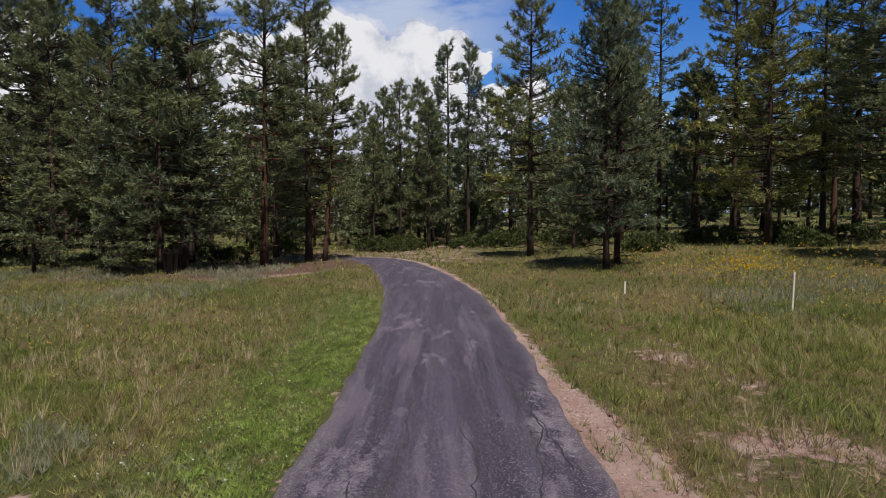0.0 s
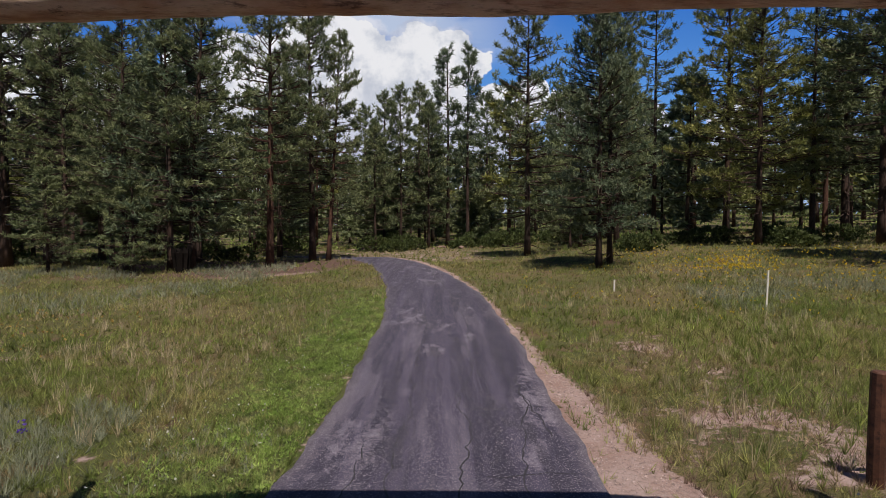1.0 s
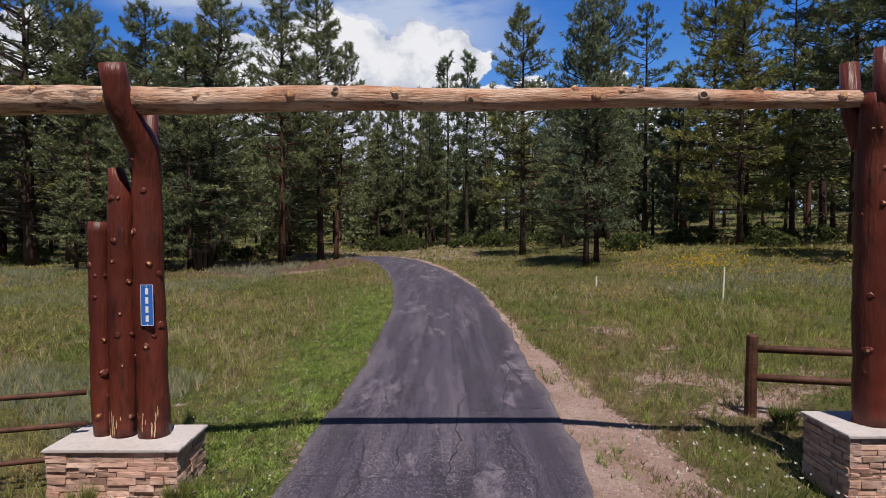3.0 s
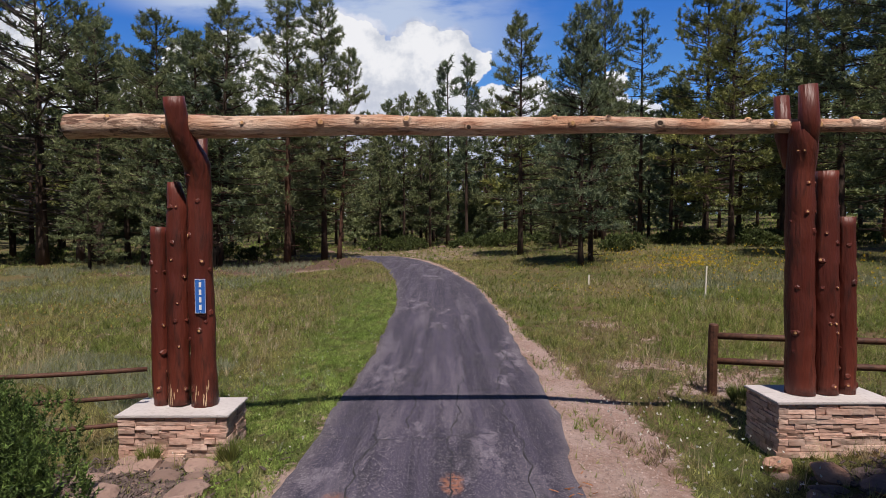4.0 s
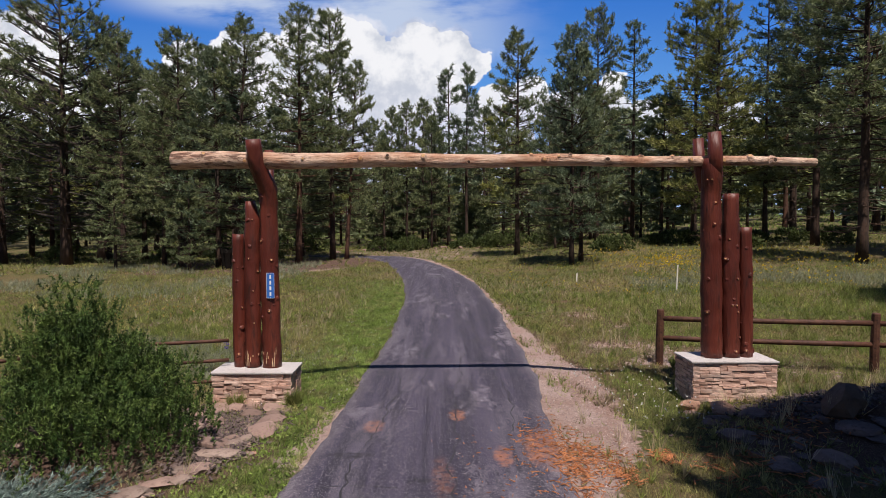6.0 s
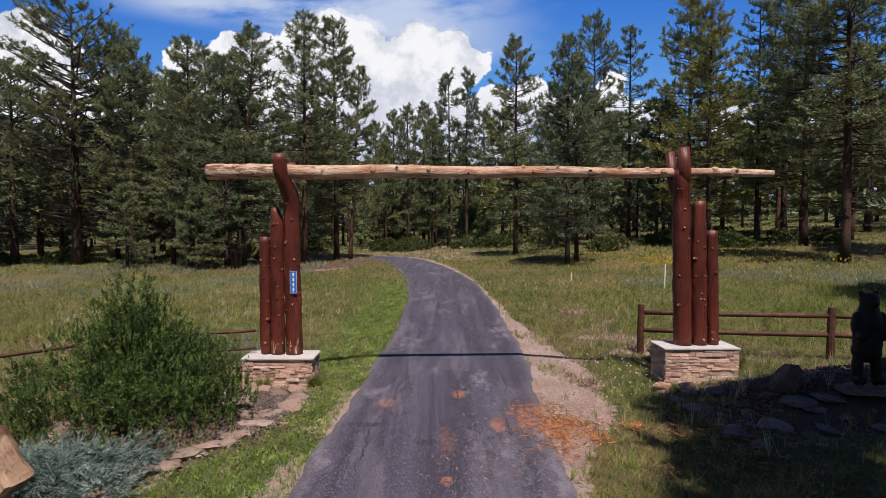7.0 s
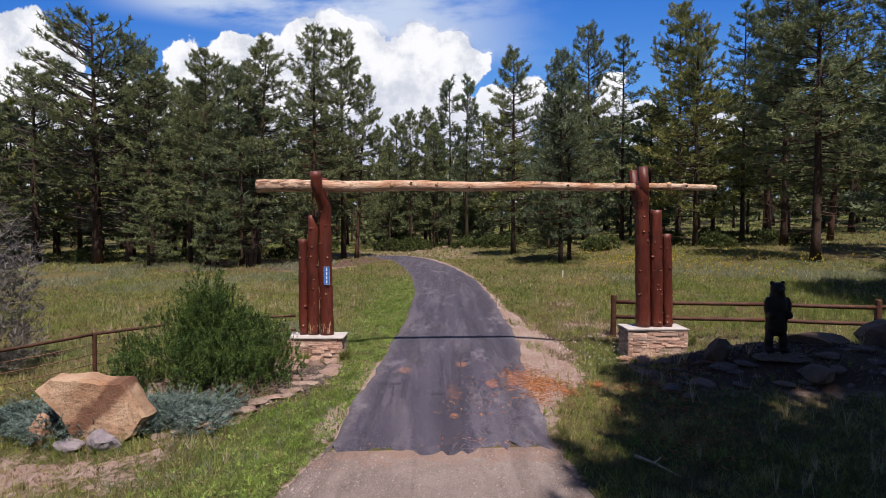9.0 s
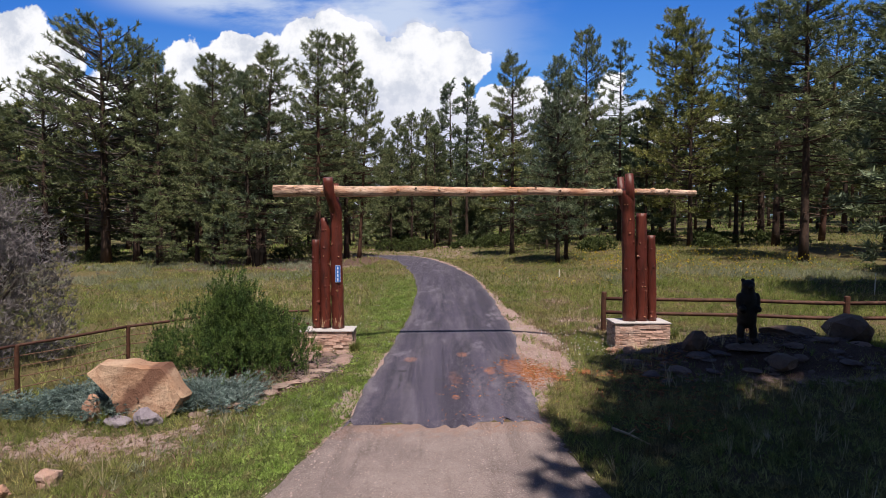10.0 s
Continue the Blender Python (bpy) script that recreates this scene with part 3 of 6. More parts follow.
def strip(name, ys, left, right, lift, mat, label, category, seed, skirt=0.06, rough=0.012, cols=8, lip=0.0):
    """A driving surface between two ragged edges, a little proud of the soil."""
    rng = np.random.default_rng(seed)
    rows = []
    wob = rng.uniform(0, 6.28, 6)
    for y in ys:
        wave = [0.03 * math.sin(y * 0.9 + wob[k]) + 0.022 * math.sin(y * 2.3 + wob[k + 1]) + 0.018 * math.sin(y * 5.1 + wob[k + 2]) for k in (0, 3)]
        a, b = left(y) + wave[0] + rng.normal(0, rough), right(y) + wave[1] + rng.normal(0, rough)
        x = np.linspace(a, b, cols)
        yy = np.full(cols, y) + (lip * (rng.normal(0, 0.5, cols) + np.sin(x * 3.1)) if not rows else 0)
        z = zg(x, yy) + lift
        if not rows and lip:
            rows.append([(a - 0.03, y, zg(a, y) - skirt)] + list(zip(x, yy - 0.02, z - lift - skirt)) + [(b + 0.03, y, zg(b, y) - skirt)])
        row = [(a - 0.03, y, zg(a, y) - skirt)] + list(zip(x, yy, z)) + [(b + 0.03, y, zg(b, y) - skirt)]
        rows.append(row)
    v = np.array(rows).reshape(-1, 3)
    nx, ny = cols + 2, len(rows)
    i = (np.arange(ny - 1)[:, None] * nx + np.arange(nx - 1)).ravel()
    me = mesh_of(name, v, np.stack([i, i + 1, i + nx + 1, i + nx], 1), (mat,), True)
    across = np.abs(np.concatenate([[-1], np.linspace(-1, 1, cols), [1]]))
    me.attributes.new("edge", "FLOAT", "POINT").data.foreach_set("value", np.tile(across, ny).astype(np.float32))
    return tagged(new(name, me), label, category, kind="structure")


half = lambda y: float(np.interp(y, [-4, 3, 10, 20, 30, 50], [1.56, 1.66, 1.64, 1.6, 1.42, 1.35]))
road = strip("road", np.concatenate([np.arange(-3.75, 34, 0.22), np.arange(34, 50, 0.35)]), lambda y: road_x(y) - half(y), lambda y: road_x(y) + half(y), 0.025, M["road"], "worn dark asphalt drive with sealed cracks", "road", 3, cols=36, lip=0.17)
apron = strip("road_apron", np.arange(-70, -3.5, 0.3), lambda y: -2.12 - 0.25 * min(5, -3.6 - y), lambda y: 1.05 + 0.10 * min(8, -3.6 - y), 0.012, M["apron"], "pinkish compacted gravel drive before the asphalt", "road", 4)


def cracks():
    rng = random.Random(11)
    runs = []
    for x0, y0, y1 in ((0.15, -2.5, 12), (0.95, 0.5, 11), (-0.55, 3, 16), (0.55, 9, 24), (-1.05, -2, 6), (1.25, 6, 14)):
        pts, x, y = [], x0, y0
        while y < y1:
            pts.append((road_x(y) + 0.1 + x, y))
            y += rng.uniform(0.08, 0.2)
            x += rng.uniform(-0.055, 0.055) - 0.05 * (x - x0)
        runs.append((pts, 0.008))
    for y0, xa, xb in ((2.75, -1.5, 1.3), (-1.2, -1.3, -0.2), (7.2, 0.4, 1.5), (12.3, -0.7, 1.2), (10.2, -1.2, -0.2), (4.9, 0.5, 1.5)):
        pts, x, y = [], xa, y0
        while x < xb:
            pts.append((road_x(y) + x, y))
            x += rng.uniform(0.1, 0.25)
            y += rng.uniform(-0.05, 0.05)
        runs.append((pts, 0.006))
    for pts, w in runs:
        v, f = [], []
        for i, (x, y) in enumerate(pts):
            a, b = pts[max(i - 1, 0)], pts[min(i + 1, len(pts) - 1)]
            d = Vector((b[0] - a[0], b[1] - a[1])).normalized()
            ww = w * rng.uniform(0.4, 1.6)
            for s in (-1, 1):
                px, py = x - d.y * ww * s, y + d.x * ww * s
                v.append((px, py, float(zg(px, py)) + 0.029))
            if i:
                f.append((2 * i - 2, 2 * i - 1, 2 * i + 1, 2 * i))
        part("crack", mesh_of("crack", v, f), M["crack"], road)


cracks()


# ---- the gate ----
def rock(bm, size, seed, sub=2, rough=0.22, flat=0.0):
    """A rounded, facetted stone about the origin, resting on z = 0."""
    rnd = random.Random(seed)
    r = bmesh.ops.create_icosphere(bm, subdivisions=sub, radius=1.0)
    off = Vector((rnd.uniform(0, 50), rnd.uniform(0, 50), rnd.uniform(0, 50)))
    cuts = [(Vector((rnd.gauss(0, 1), rnd.gauss(0, 1), rnd.gauss(0, 0.7))).normalized(), rnd.uniform(0.55, 0.85)) for _ in range(7)]
    for v in r["verts"]:
        p = v.co.copy()
        for n, d in cuts:
            over = p.dot(n) - d
            if over > 0:
                p -= n * over * 0.85
        p *= 1 + rough * noise.noise(p * 1.7 + off) + rough * 0.4 * noise.noise(p * 5 + off)
        v.co = Vector((p.x * size[0], p.y * size[1], p.z * size[2]))
    low = min(v.co.z for v in r["verts"])
    for v in r["verts"]:
        v.co.z = max(v.co.z - low * 0.72, -0.02)
    return r["verts"]


def pier(x0, x1, y0, y1, z0, top, seed):
    """A ledge-stone pier with a cast cap; each stone a piece."""
    rnd = random.Random(seed)
    p = empty("stone_pier", ((x0 + x1) / 2, (y0 + y1) / 2, z0), "low sandstone ledge-stone pier with a pale slab cap", "stone pier", "gate piers")
    cx, cy = (x0 + x1) / 2, (y0 + y1) / 2
    bm = bmesh.new()
    i = 0.05
    box(bm, x0 - cx + i, x1 - cx - i, y0 - cy + i, y1 - cy - i, -0.15, top - z0 - 0.034)
    part("core", bm, M["mortar"], p)
    bm = bmesh.new()
    box(bm, x0 - cx - 0.03, x1 - cx + 0.03, y0 - cy - 0.03, y1 - cy + 0.03, top - z0 - 0.032, top - z0, 0.006)
    part("cap", bm, M["cap"], p, "pale cast slab cap")
    z, hi = -0.1, top - z0 - 0.036
    while z < hi - 0.02:
        h = min(rnd.choice((0.04, 0.05, 0.062, 0.078)), hi - z)
        if hi - z - h < 0.035:
            h = hi - z
        for side in range(4):
            lo, hi_s = ((x0 - cx, x1 - cx), (y0 - cy, y1 - cy))[side % 2]
            u = lo
            while u < hi_s - 0.01:
                w = min(rnd.uniform(0.10, 0.36), hi_s - u)
                if hi_s - u - w < 0.08:
                    w = hi_s - u
                out, deep = rnd.uniform(-0.010, 0.016), 0.09
                bm = bmesh.new()
                parts = [(z, h)]
                if h > 0.085 and rnd.random() < 0.35:
                    parts = [(z, h * 0.5), (z + h * 0.5, h * 0.5)]
                for zz, hh in parts:
                    g = 0.0025
                    if side == 0:
                        box(bm, u + g, u + w - g, y0 - cy - out, y0 - cy + deep, zz + g, zz + hh - g)
                    elif side == 2:
                        box(bm, u + g, u + w - g, y1 - cy - deep, y1 - cy + out, zz + g, zz + hh - g)
                    elif side == 1:
                        box(bm, x1 - cx - deep, x1 - cx + out, u + g, u + w - g, zz + g, zz + hh - g)
                    else:
                        box(bm, x0 - cx - out, x0 - cx + deep, u + g, u + w - g, zz + g, zz + hh - g)
                for v in bm.verts:
                    v.co += Vector((rnd.uniform(-1, 1) * 0.008, rnd.uniform(-1, 1) * 0.008, rnd.uniform(-1, 1) * 0.005))
                part("stone", bm, M["stone"], p)
                u += w
        z += h
    return p


pier(-4.23, -2.85, 2.48, 3.22, 0.05, 0.61, 5)
pier(4.015, 5.435, 2.06, 2.80, 0.235, 0.875, 6)


def knob(parent, p, n, r, rnd, bright=True):
    """A sawn branch stub on a log."""
    bm = bmesh.new()
    n = Vector(n).normalized()
    tube(bm, [Vector(p) - n * 0.06, Vector(p) + n * r * 0.15, Vector(p) + n * r * 0.55], [r * 2.1, r * 1.4, r * 0.85], 9, 0.10, rnd.randint(0, 999))
    k = part("knot", bm, M["stain"], parent, smooth=False)
    if bright:
        bm = bmesh.new()
        q = Vector(p) + n * r * 0.55
        tube(bm, [q - n * 0.004, q + n * 0.003], [r * 0.62, r * 0.5], 9, 0.1, rnd.randint(0, 999))
        part("cut_face", bm, M["knot"], k, "pale sawn end")


def log_post(base, pts, radii, seed, label, knots=9, worn=False, prongs=()):
    rnd = random.Random(seed)
    p = empty("log_post", base, label, "post", "gate posts")
    fine, rad = [], []
    for i in range(len(pts) - 1):
        n = max(2, int((Vector(pts[i + 1]) - Vector(pts[i])).length / 0.11))
        for k in range(n):
            t = k / n
            fine.append(Vector(pts[i]).lerp(Vector(pts[i + 1]), t) + Vector((rnd.uniform(-1, 1), rnd.uniform(-1, 1), 0)) * 0.006)
            rad.append(radii[i] + (radii[i + 1] - radii[i]) * t)
    fine.append(Vector(pts[-1]))
    rad.append(radii[-1])
    bm = bmesh.new()
    rad = [q * (1 + 0.05 * noise.noise(Vector((seed, i * 0.55, 0))) + 0.03 * noise.noise(Vector((seed, i * 1.7, 4)))) for i, q in enumerate(rad)]
    tube(bm, fine, rad, 18, 0.024, seed)
    part("trunk", bm, M["stain"], p, smooth=True)
    for ppts, prad in prongs:
        bm = bmesh.new()
        tube(bm, ppts, prad, 12, 0.03, seed + 1)
        part("prong", bm, M["stain"], p, smooth=True)
    for _ in range(knots):
        i = rnd.randrange(1, max(2, len(fine) - 3))
        a = rnd.uniform(-2.9, -0.25)
        n = Vector((math.cos(a), math.sin(a), rnd.uniform(-0.1, 0.4)))
        knob(p, fine[i] + Vector((n.x, n.y, 0)) * rad[i] * 0.97, n, rnd.uniform(0.014, 0.034), rnd, rnd.random() < 0.4)
    if worn:
        for _ in range(13):
            a = rnd.uniform(-2.5, -0.6)
            h = rnd.uniform(0.03, 0.13)
            z0 = rnd.uniform(0.01, 0.24)
            bm = bmesh.new()
            r = radii[0]
            for s in range(6):
                t = s / 5
                w = 0.007 * math.sin(math.pi * (0.12 + 0.76 * t)) * rnd.uniform(0.6, 1.3)
                for sg in (-1, 1):
                    aa = a + sg * w / r
                    bm.verts.new((math.cos(aa) * r * 1.035, math.sin(aa) * r * 1.035, z0 + h * t))
            bm.verts.ensure_lookup_table()
            for s in range(5):
                bm.faces.new([bm.verts[j] for j in (2 * s, 2 * s + 1, 2 * s + 3, 2 * s + 2)])
            part("bare_streak", bm, M["stain_worn"], p, "pale worn streak")
    return p


# the tall crooked post and its two companions on one pier
log_post((-3.292, 2.92, 0.61), [(0, 0, 0), (-0.032, 0, 1.6), (-0.037, 0, 2.85), (-0.029, -0.06, 3.2), (-0.152, -0.3, 3.62), (-0.19, -0.38, 4.04)], [0.170, 0.165, 0.155, 0.165, 0.14, 0.13], 21, "tall crooked red-stained log post holding the beam", 14, True, [([(-0.052, 0.06, 2.6), (-0.074, 0.18, 3.2), (-0.088, 0.25, 3.92)], [0.09, 0.088, 0.08])])
log_post((-3.634, 2.93, 0.61), [(0, 0, 0), (-0.01, 0, 1.5), (0.012, 0, 2.66), (-0.03, 0, 2.99)], [0.145, 0.145, 0.13, 0.085], 22, "red-stained log post of middle height", 12, True)
log_post((-3.879, 2.95, 0.61), [(0, 0, 0), (-0.014, 0, 1.2), (-0.013, 0, 2.4)], [0.115, 0.112, 0.100], 23, "short red-stained log post on the pier", 9)
# the other pier's posts
log_post((4.494, 2.42, 0.875), [(0, 0, 0), (-0.042, 0, 1.6), (-0.086, -0.04, 2.8), (-0.114, -0.12, 3.2), (-0.128, -0.16, 3.44)], [0.175, 0.172, 0.165, 0.17, 0.13], 31, "tall red-stained log post with a forked top", 14, False, [([(-0.06, -0.12, 3), (-0.108, -0.22, 3.4), (-0.137, -0.23, 3.86)], [0.11, 0.12, 0.105]), ([(-0.138, 0.05, 2.9), (-0.216, 0.13, 3.3), (-0.246, 0.14, 3.8)], [0.1, 0.1, 0.09])])
log_post((4.819, 2.43, 0.875), [(0, 0, 0), (-0.032, 0, 1.6), (-0.042, 0, 2.84)], [0.155, 0.155, 0.13], 32, "red-stained log post of middle height", 13)
log_post((5.094, 2.44, 0.875), [(0, 0, 0), (-0.024, 0, 1.2), (-0.045, 0, 2.26)], [0.118, 0.118, 0.105], 33, "short red-stained log post on the pier", 8)


def beam():
    rnd = random.Random(77)
    a, b = Vector((-4.958, 2.80, 4.308)), Vector((6.138, 2.28, 4.249))
    n = 120
    pts, rad = [], []
    for i in range(n + 1):
        t = i / n
        p = a.lerp(b, t)
        p.z += 0.014 * math.sin(math.pi * t) + 0.012 * math.sin(t * 23)
        p.y += 0.01 * math.sin(t * 17)
        pts.append(p - a)
        rad.append((0.160 - 0.089 * t) * (1 + 0.07 * noise.noise(Vector((t * 26, 3, 0))) + 0.05 * noise.noise(Vector((t * 70, 9, 0)))))
    th = empty("log_beam", a, "long peeled pale log beam across the drive", "beam")
    bm = bmesh.new()
    tube(bm, pts, rad, 22, 0.022, 77)
    part("trunk", bm, M["log"], th, smooth=True)
    bm = bmesh.new()
    tube(bm, [Vector((-0.006, 0, 0)), Vector((0.0, 0, 0))], [0.145, 0.153], 18, 0.02, 77)
    part("end_face", bm, M["log_end"], th, "pale sawn end")
    for t, ang in ((0.12, -1.9), (0.21, -1.5), (0.3, -1.6), (0.345, -1.3), (0.4, -1.2), (0.47, -1.9), (0.57, -0.7), (0.585, -1.7), (0.61, -1.2), (0.63, -0.9), (0.69, -1.6), (0.74, -0.6), (0.79, -0.5), (0.81, -1.5), (0.86, -1.7), (0.9, -0.8), (0.94, -1.6), (0.05, -1.0)):
        i = int(t * n)
        nn = Vector((rnd.uniform(-0.2, 0.2), math.sin(ang), math.cos(ang) + 0.15)).normalized()
        r = rnd.uniform(0.024, 0.046)
        p = pts[i] + nn * rad[i] * 0.95
        bm = bmesh.new()
        tube(bm, [p - nn * 0.05, p + nn * r * 0.3, p + nn * r * 0.75], [r * 2.2, r * 1.35, r], 9, 0.06, i)
        k = part("knot", bm, M["log"], th)
        bm = bmesh.new()
        q = p + nn * r * 0.75
        tube(bm, [q - nn * 0.004, q + nn * 0.004], [r * 0.85, r * 0.7], 9, 0.1, i)
        part("cut_face", bm, M["knot"] if rnd.random() < 0.7 else M["bark"], k, "sawn branch end")


beam()


def sign():
    th = empty("sign_plate", (-3.264, 2.745, 1.871), "narrow blue metal sign plate on the tall post", "sign")
    bm = bmesh.new()
    box(bm, -0.07, 0.07, -0.006, 0.0, 0, 0.455, 0.002)
    part("plate", bm, M["blue"], th)
    bm = bmesh.new()
    for x0, x1, z0, z1 in ((-0.066, 0.066, 0.004, 0.008), (-0.066, 0.066, 0.447, 0.451), (-0.068, -0.064, 0.004, 0.451), (0.064, 0.068, 0.004, 0.451)):
        box(bm, x0, x1, -0.009, -0.006, z0, z1)
    part("border", bm, M["white"], th, "thin white border")
    for i in range(4):
        bm = bmesh.new()
        box(bm, -0.016, 0.016, -0.009, -0.006, 0.045 + i * 0.1, 0.045 + i * 0.1 + 0.07, 0.001)
        part("bar", bm, M["white"], th, "plain white bar")
    for z in (0.02, 0.435):
        bm = bmesh.new()
        tube(bm, [(0, -0.006, z), (0, -0.011, z)], [0.006, 0.005], 8)
        part("screw", bm, M["white"], th)


sign()


# ---- fences ----
def fence(name, label, posts, rails, post_r, rail_r, top, mat, wires=()):
    """Posts at their places; rails (height, from post, to post); wires likewise."""
    f = empty(name, (posts[0][0], posts[0][1], 0), label, "fence")
    o = Vector(f.location)
    for k, (x, y, solid) in enumerate(posts):
        if not solid:
            continue
        z = float(zg(x, y))
        bm = bmesh.new()
        tube(bm, [(0, 0, -0.2), (0, 0, 0.5), (0.01, 0, top - 0.02), (0.01, 0, top)], [post_r * 1.05, post_r, post_r * 0.97, post_r * 0.8], 10, 0.02, k)
        ob = part("post", bm, mat, f, smooth=False)
        ob.location = Vector((x, y, z)) - o
    for what, runs, r, m in (("rail", rails, rail_r, mat), ("wire", wires, 0.010, M["wire"])):
        for h, i, j in runs:
            for s in range(i, j):
                (xa, ya, _), (xb, yb, _) = posts[s], posts[s + 1]
                a = Vector((xa, ya, float(zg(xa, ya)) + h)) - o
                b = Vector((xb, yb, float(zg(xb, yb)) + h)) - o
                pts = [a.lerp(b, t / 6) - Vector((0, 0, (0.012 if what == "rail" else 0.03) * math.sin(math.pi * t / 6))) for t in range(7)]
                bm = bmesh.new()
                tube(bm, pts, [r] * 7, 8, 0.03 if what == "rail" else 0, s)
                part(what, bm, m, f, smooth=True)
    return f


fence("rail_fence", "red-brown stained two-rail wooden fence", [(4.48, 4.78, 1), (8.25, 3.59, 1), (10.6, 2.85, 1), (16.5, 2.6, 1), (23, 2.6, 1)], [(1.0, 0, 4), (0.58, 0, 4)], 0.08, 0.055, 1.2, M["fence"])
fence("pipe_fence", "rust-brown pipe fence with strung wires", [(-4.1, 3.0, 0), (-6.1, 2.4, 1), (-7.85, 0.75, 1), (-9.0, -1.3, 1), (-10.6, -4.2, 1), (-13, -7.5, 1)], [(1.09, 0, 5), (0.73, 0, 1), (0.36, 0, 1)], 0.045, 0.032, 1.11, M["fence"], [(h, 1, 5) for h in (0.24, 0.46, 0.67, 0.88)])


# ---- pines ----
def pine(seed, h, r, base, n_limbs, tufts, blade, needle, bark, taper=1.0, dead=6, trunk_r=0.2, lean=0.0, inner=0.3, lift=0.0):
    """A pine: a tapered trunk, whorls of limbs and tufts of needles at their outer parts."""
    rng = np.random.default_rng(seed)
    rnd = random.Random(seed)
    th = empty("pine_tree", (0, 0, 0), "tall dark-green ponderosa pine", "tree", "pines")
    bm = bmesh.new()
    n = 12
    bend = [rng.normal(0, 0.02 * h / 10) for _ in range(2)]
    axis = []
    for i in range(n + 1):
        t = i / n
        axis.append(Vector((bend[0] * math.sin(t * 4) + lean * t * h, bend[1] * math.sin(t * 3 + 1), t * h - (0.15 if i == 0 else 0))))
    tube(bm, axis, [trunk_r * (1.25 if i == 0 else 1.0) * (1 - 0.93 * (i / n) ** 1.1) + 0.012 for i in range(n + 1)], 10, 0.03, seed)
    part("trunk", bm, bark, th, smooth=True)

    def at(z):
        t = min(max(z / h, 0), 1) * n
        i = min(int(t), n - 1)
        return axis[i].lerp(axis[i + 1], t - i)

    bm = bmesh.new()
    cs, ds = [], []
    for k in range(n_limbs + dead):
        is_dead = k >= n_limbs
        u = (k + rnd.random()) / n_limbs if not is_dead else -rnd.random() * 0.35
        z = base + (h - base) * (u ** 0.9 if u > 0 else u * 0.6) if h > 0 else 0
        z = max(z, 0.9)
        prof = (1 - max(u, 0)) ** (0.78 * taper) * min(1.0, 0.75 + max(u, 0) * 1.6)
        if lift:
            prof = math.sqrt(max(0.02, 1 - max(u, 0) ** 2.4)) * min(1.0, 0.7 + max(u, 0))
        ln = max(0.35, r * prof * rnd.uniform(0.68, 1.12)) if not is_dead else r * rnd.uniform(0.25, 0.6)
        a = rnd.uniform(0, 6.283)
        rise = (-0.25 + 0.75 * max(u, 0)) * (0.6 if lift else 1.0) + rnd.uniform(-0.12, 0.12) + lift * 0.6
        o = at(z)
        d = Vector((math.cos(a), math.sin(a), rise)).normalized()
        curl = 0.18 * ln
        kink = Vector((rnd.gauss(0, 0.05), rnd.gauss(0, 0.05), rnd.gauss(0, 0.05))) * ln
        pts = [o, o + d * ln * 0.35 + kink + Vector((0, 0, curl * 0.12)), o + d * ln * 0.7 + Vector((0, 0, curl * 0.49)), o + d * ln + Vector((0, 0, curl))]
        r0 = (0.02 + 0.012 * ln) * (1.3 if dead > 20 else 1.0)
        tube(bm, pts, [r0, r0 * 0.75, r0 * 0.5, r0 * 0.15], 3, 0, 0, False)
        if is_dead:
            continue
        side = Vector((-math.sin(a), math.cos(a), 0))
        share = max(2, int(round(tufts * (0.3 + ln / r) / n_limbs)))
        for q in range(share):
            # brush-like tufts at the ends of side twigs, the last at the limb's own tip
            s = 1.0 if q == 0 else inner + (1.0 - inner) * rnd.random() ** 0.75
            fork = rnd.choice((-1, 1)) * rnd.uniform(0.25, 1.0) * (0.34 * ln * (1.15 - s) + 0.10) if q else 0.0
            p = o + d * (ln * s) + side * fork + Vector((0, 0, curl * s * s + abs(fork) * 0.18 + rnd.gauss(0.0, 0.07)))
            if q and abs(fork) > 0.35:
                root = o + d * (ln * (s - 0.12)) + Vector((0, 0, curl * s * s))
                tube(bm, [root, p], [r0 * 0.4, r0 * 0.2], 3, 0, 0, False)
            grow = (d * 0.55 + side * (0.6 * (1 if fork > 0 else -1) if fork else 0.0) + Vector((0, 0, 0.75))).normalized()
            size = rnd.uniform(0.75, 1.2)
            for j in range(2):
                cs.append(p + grow * (blade[1] * 0.55 * j * size))
                ds.append(tuple(grow * 0.8))
    for q in range(9):
        cs.append(at(h * (0.93 + 0.075 * q / 8)))
        ds.append((rnd.gauss(0, 0.35), rnd.gauss(0, 0.35), 0.9))
    tagged(part("branching", bm, M["limb"] if dead > 20 else bark, th), kind="stuff")
    count, ln, wd = blade
    v, f = blades(rng, np.array([tuple(c) for c in cs]), np.array(ds), count, ln, wd, 0.80)
    part("crown", mesh_of("crown", v, f), needle, th)
    return th


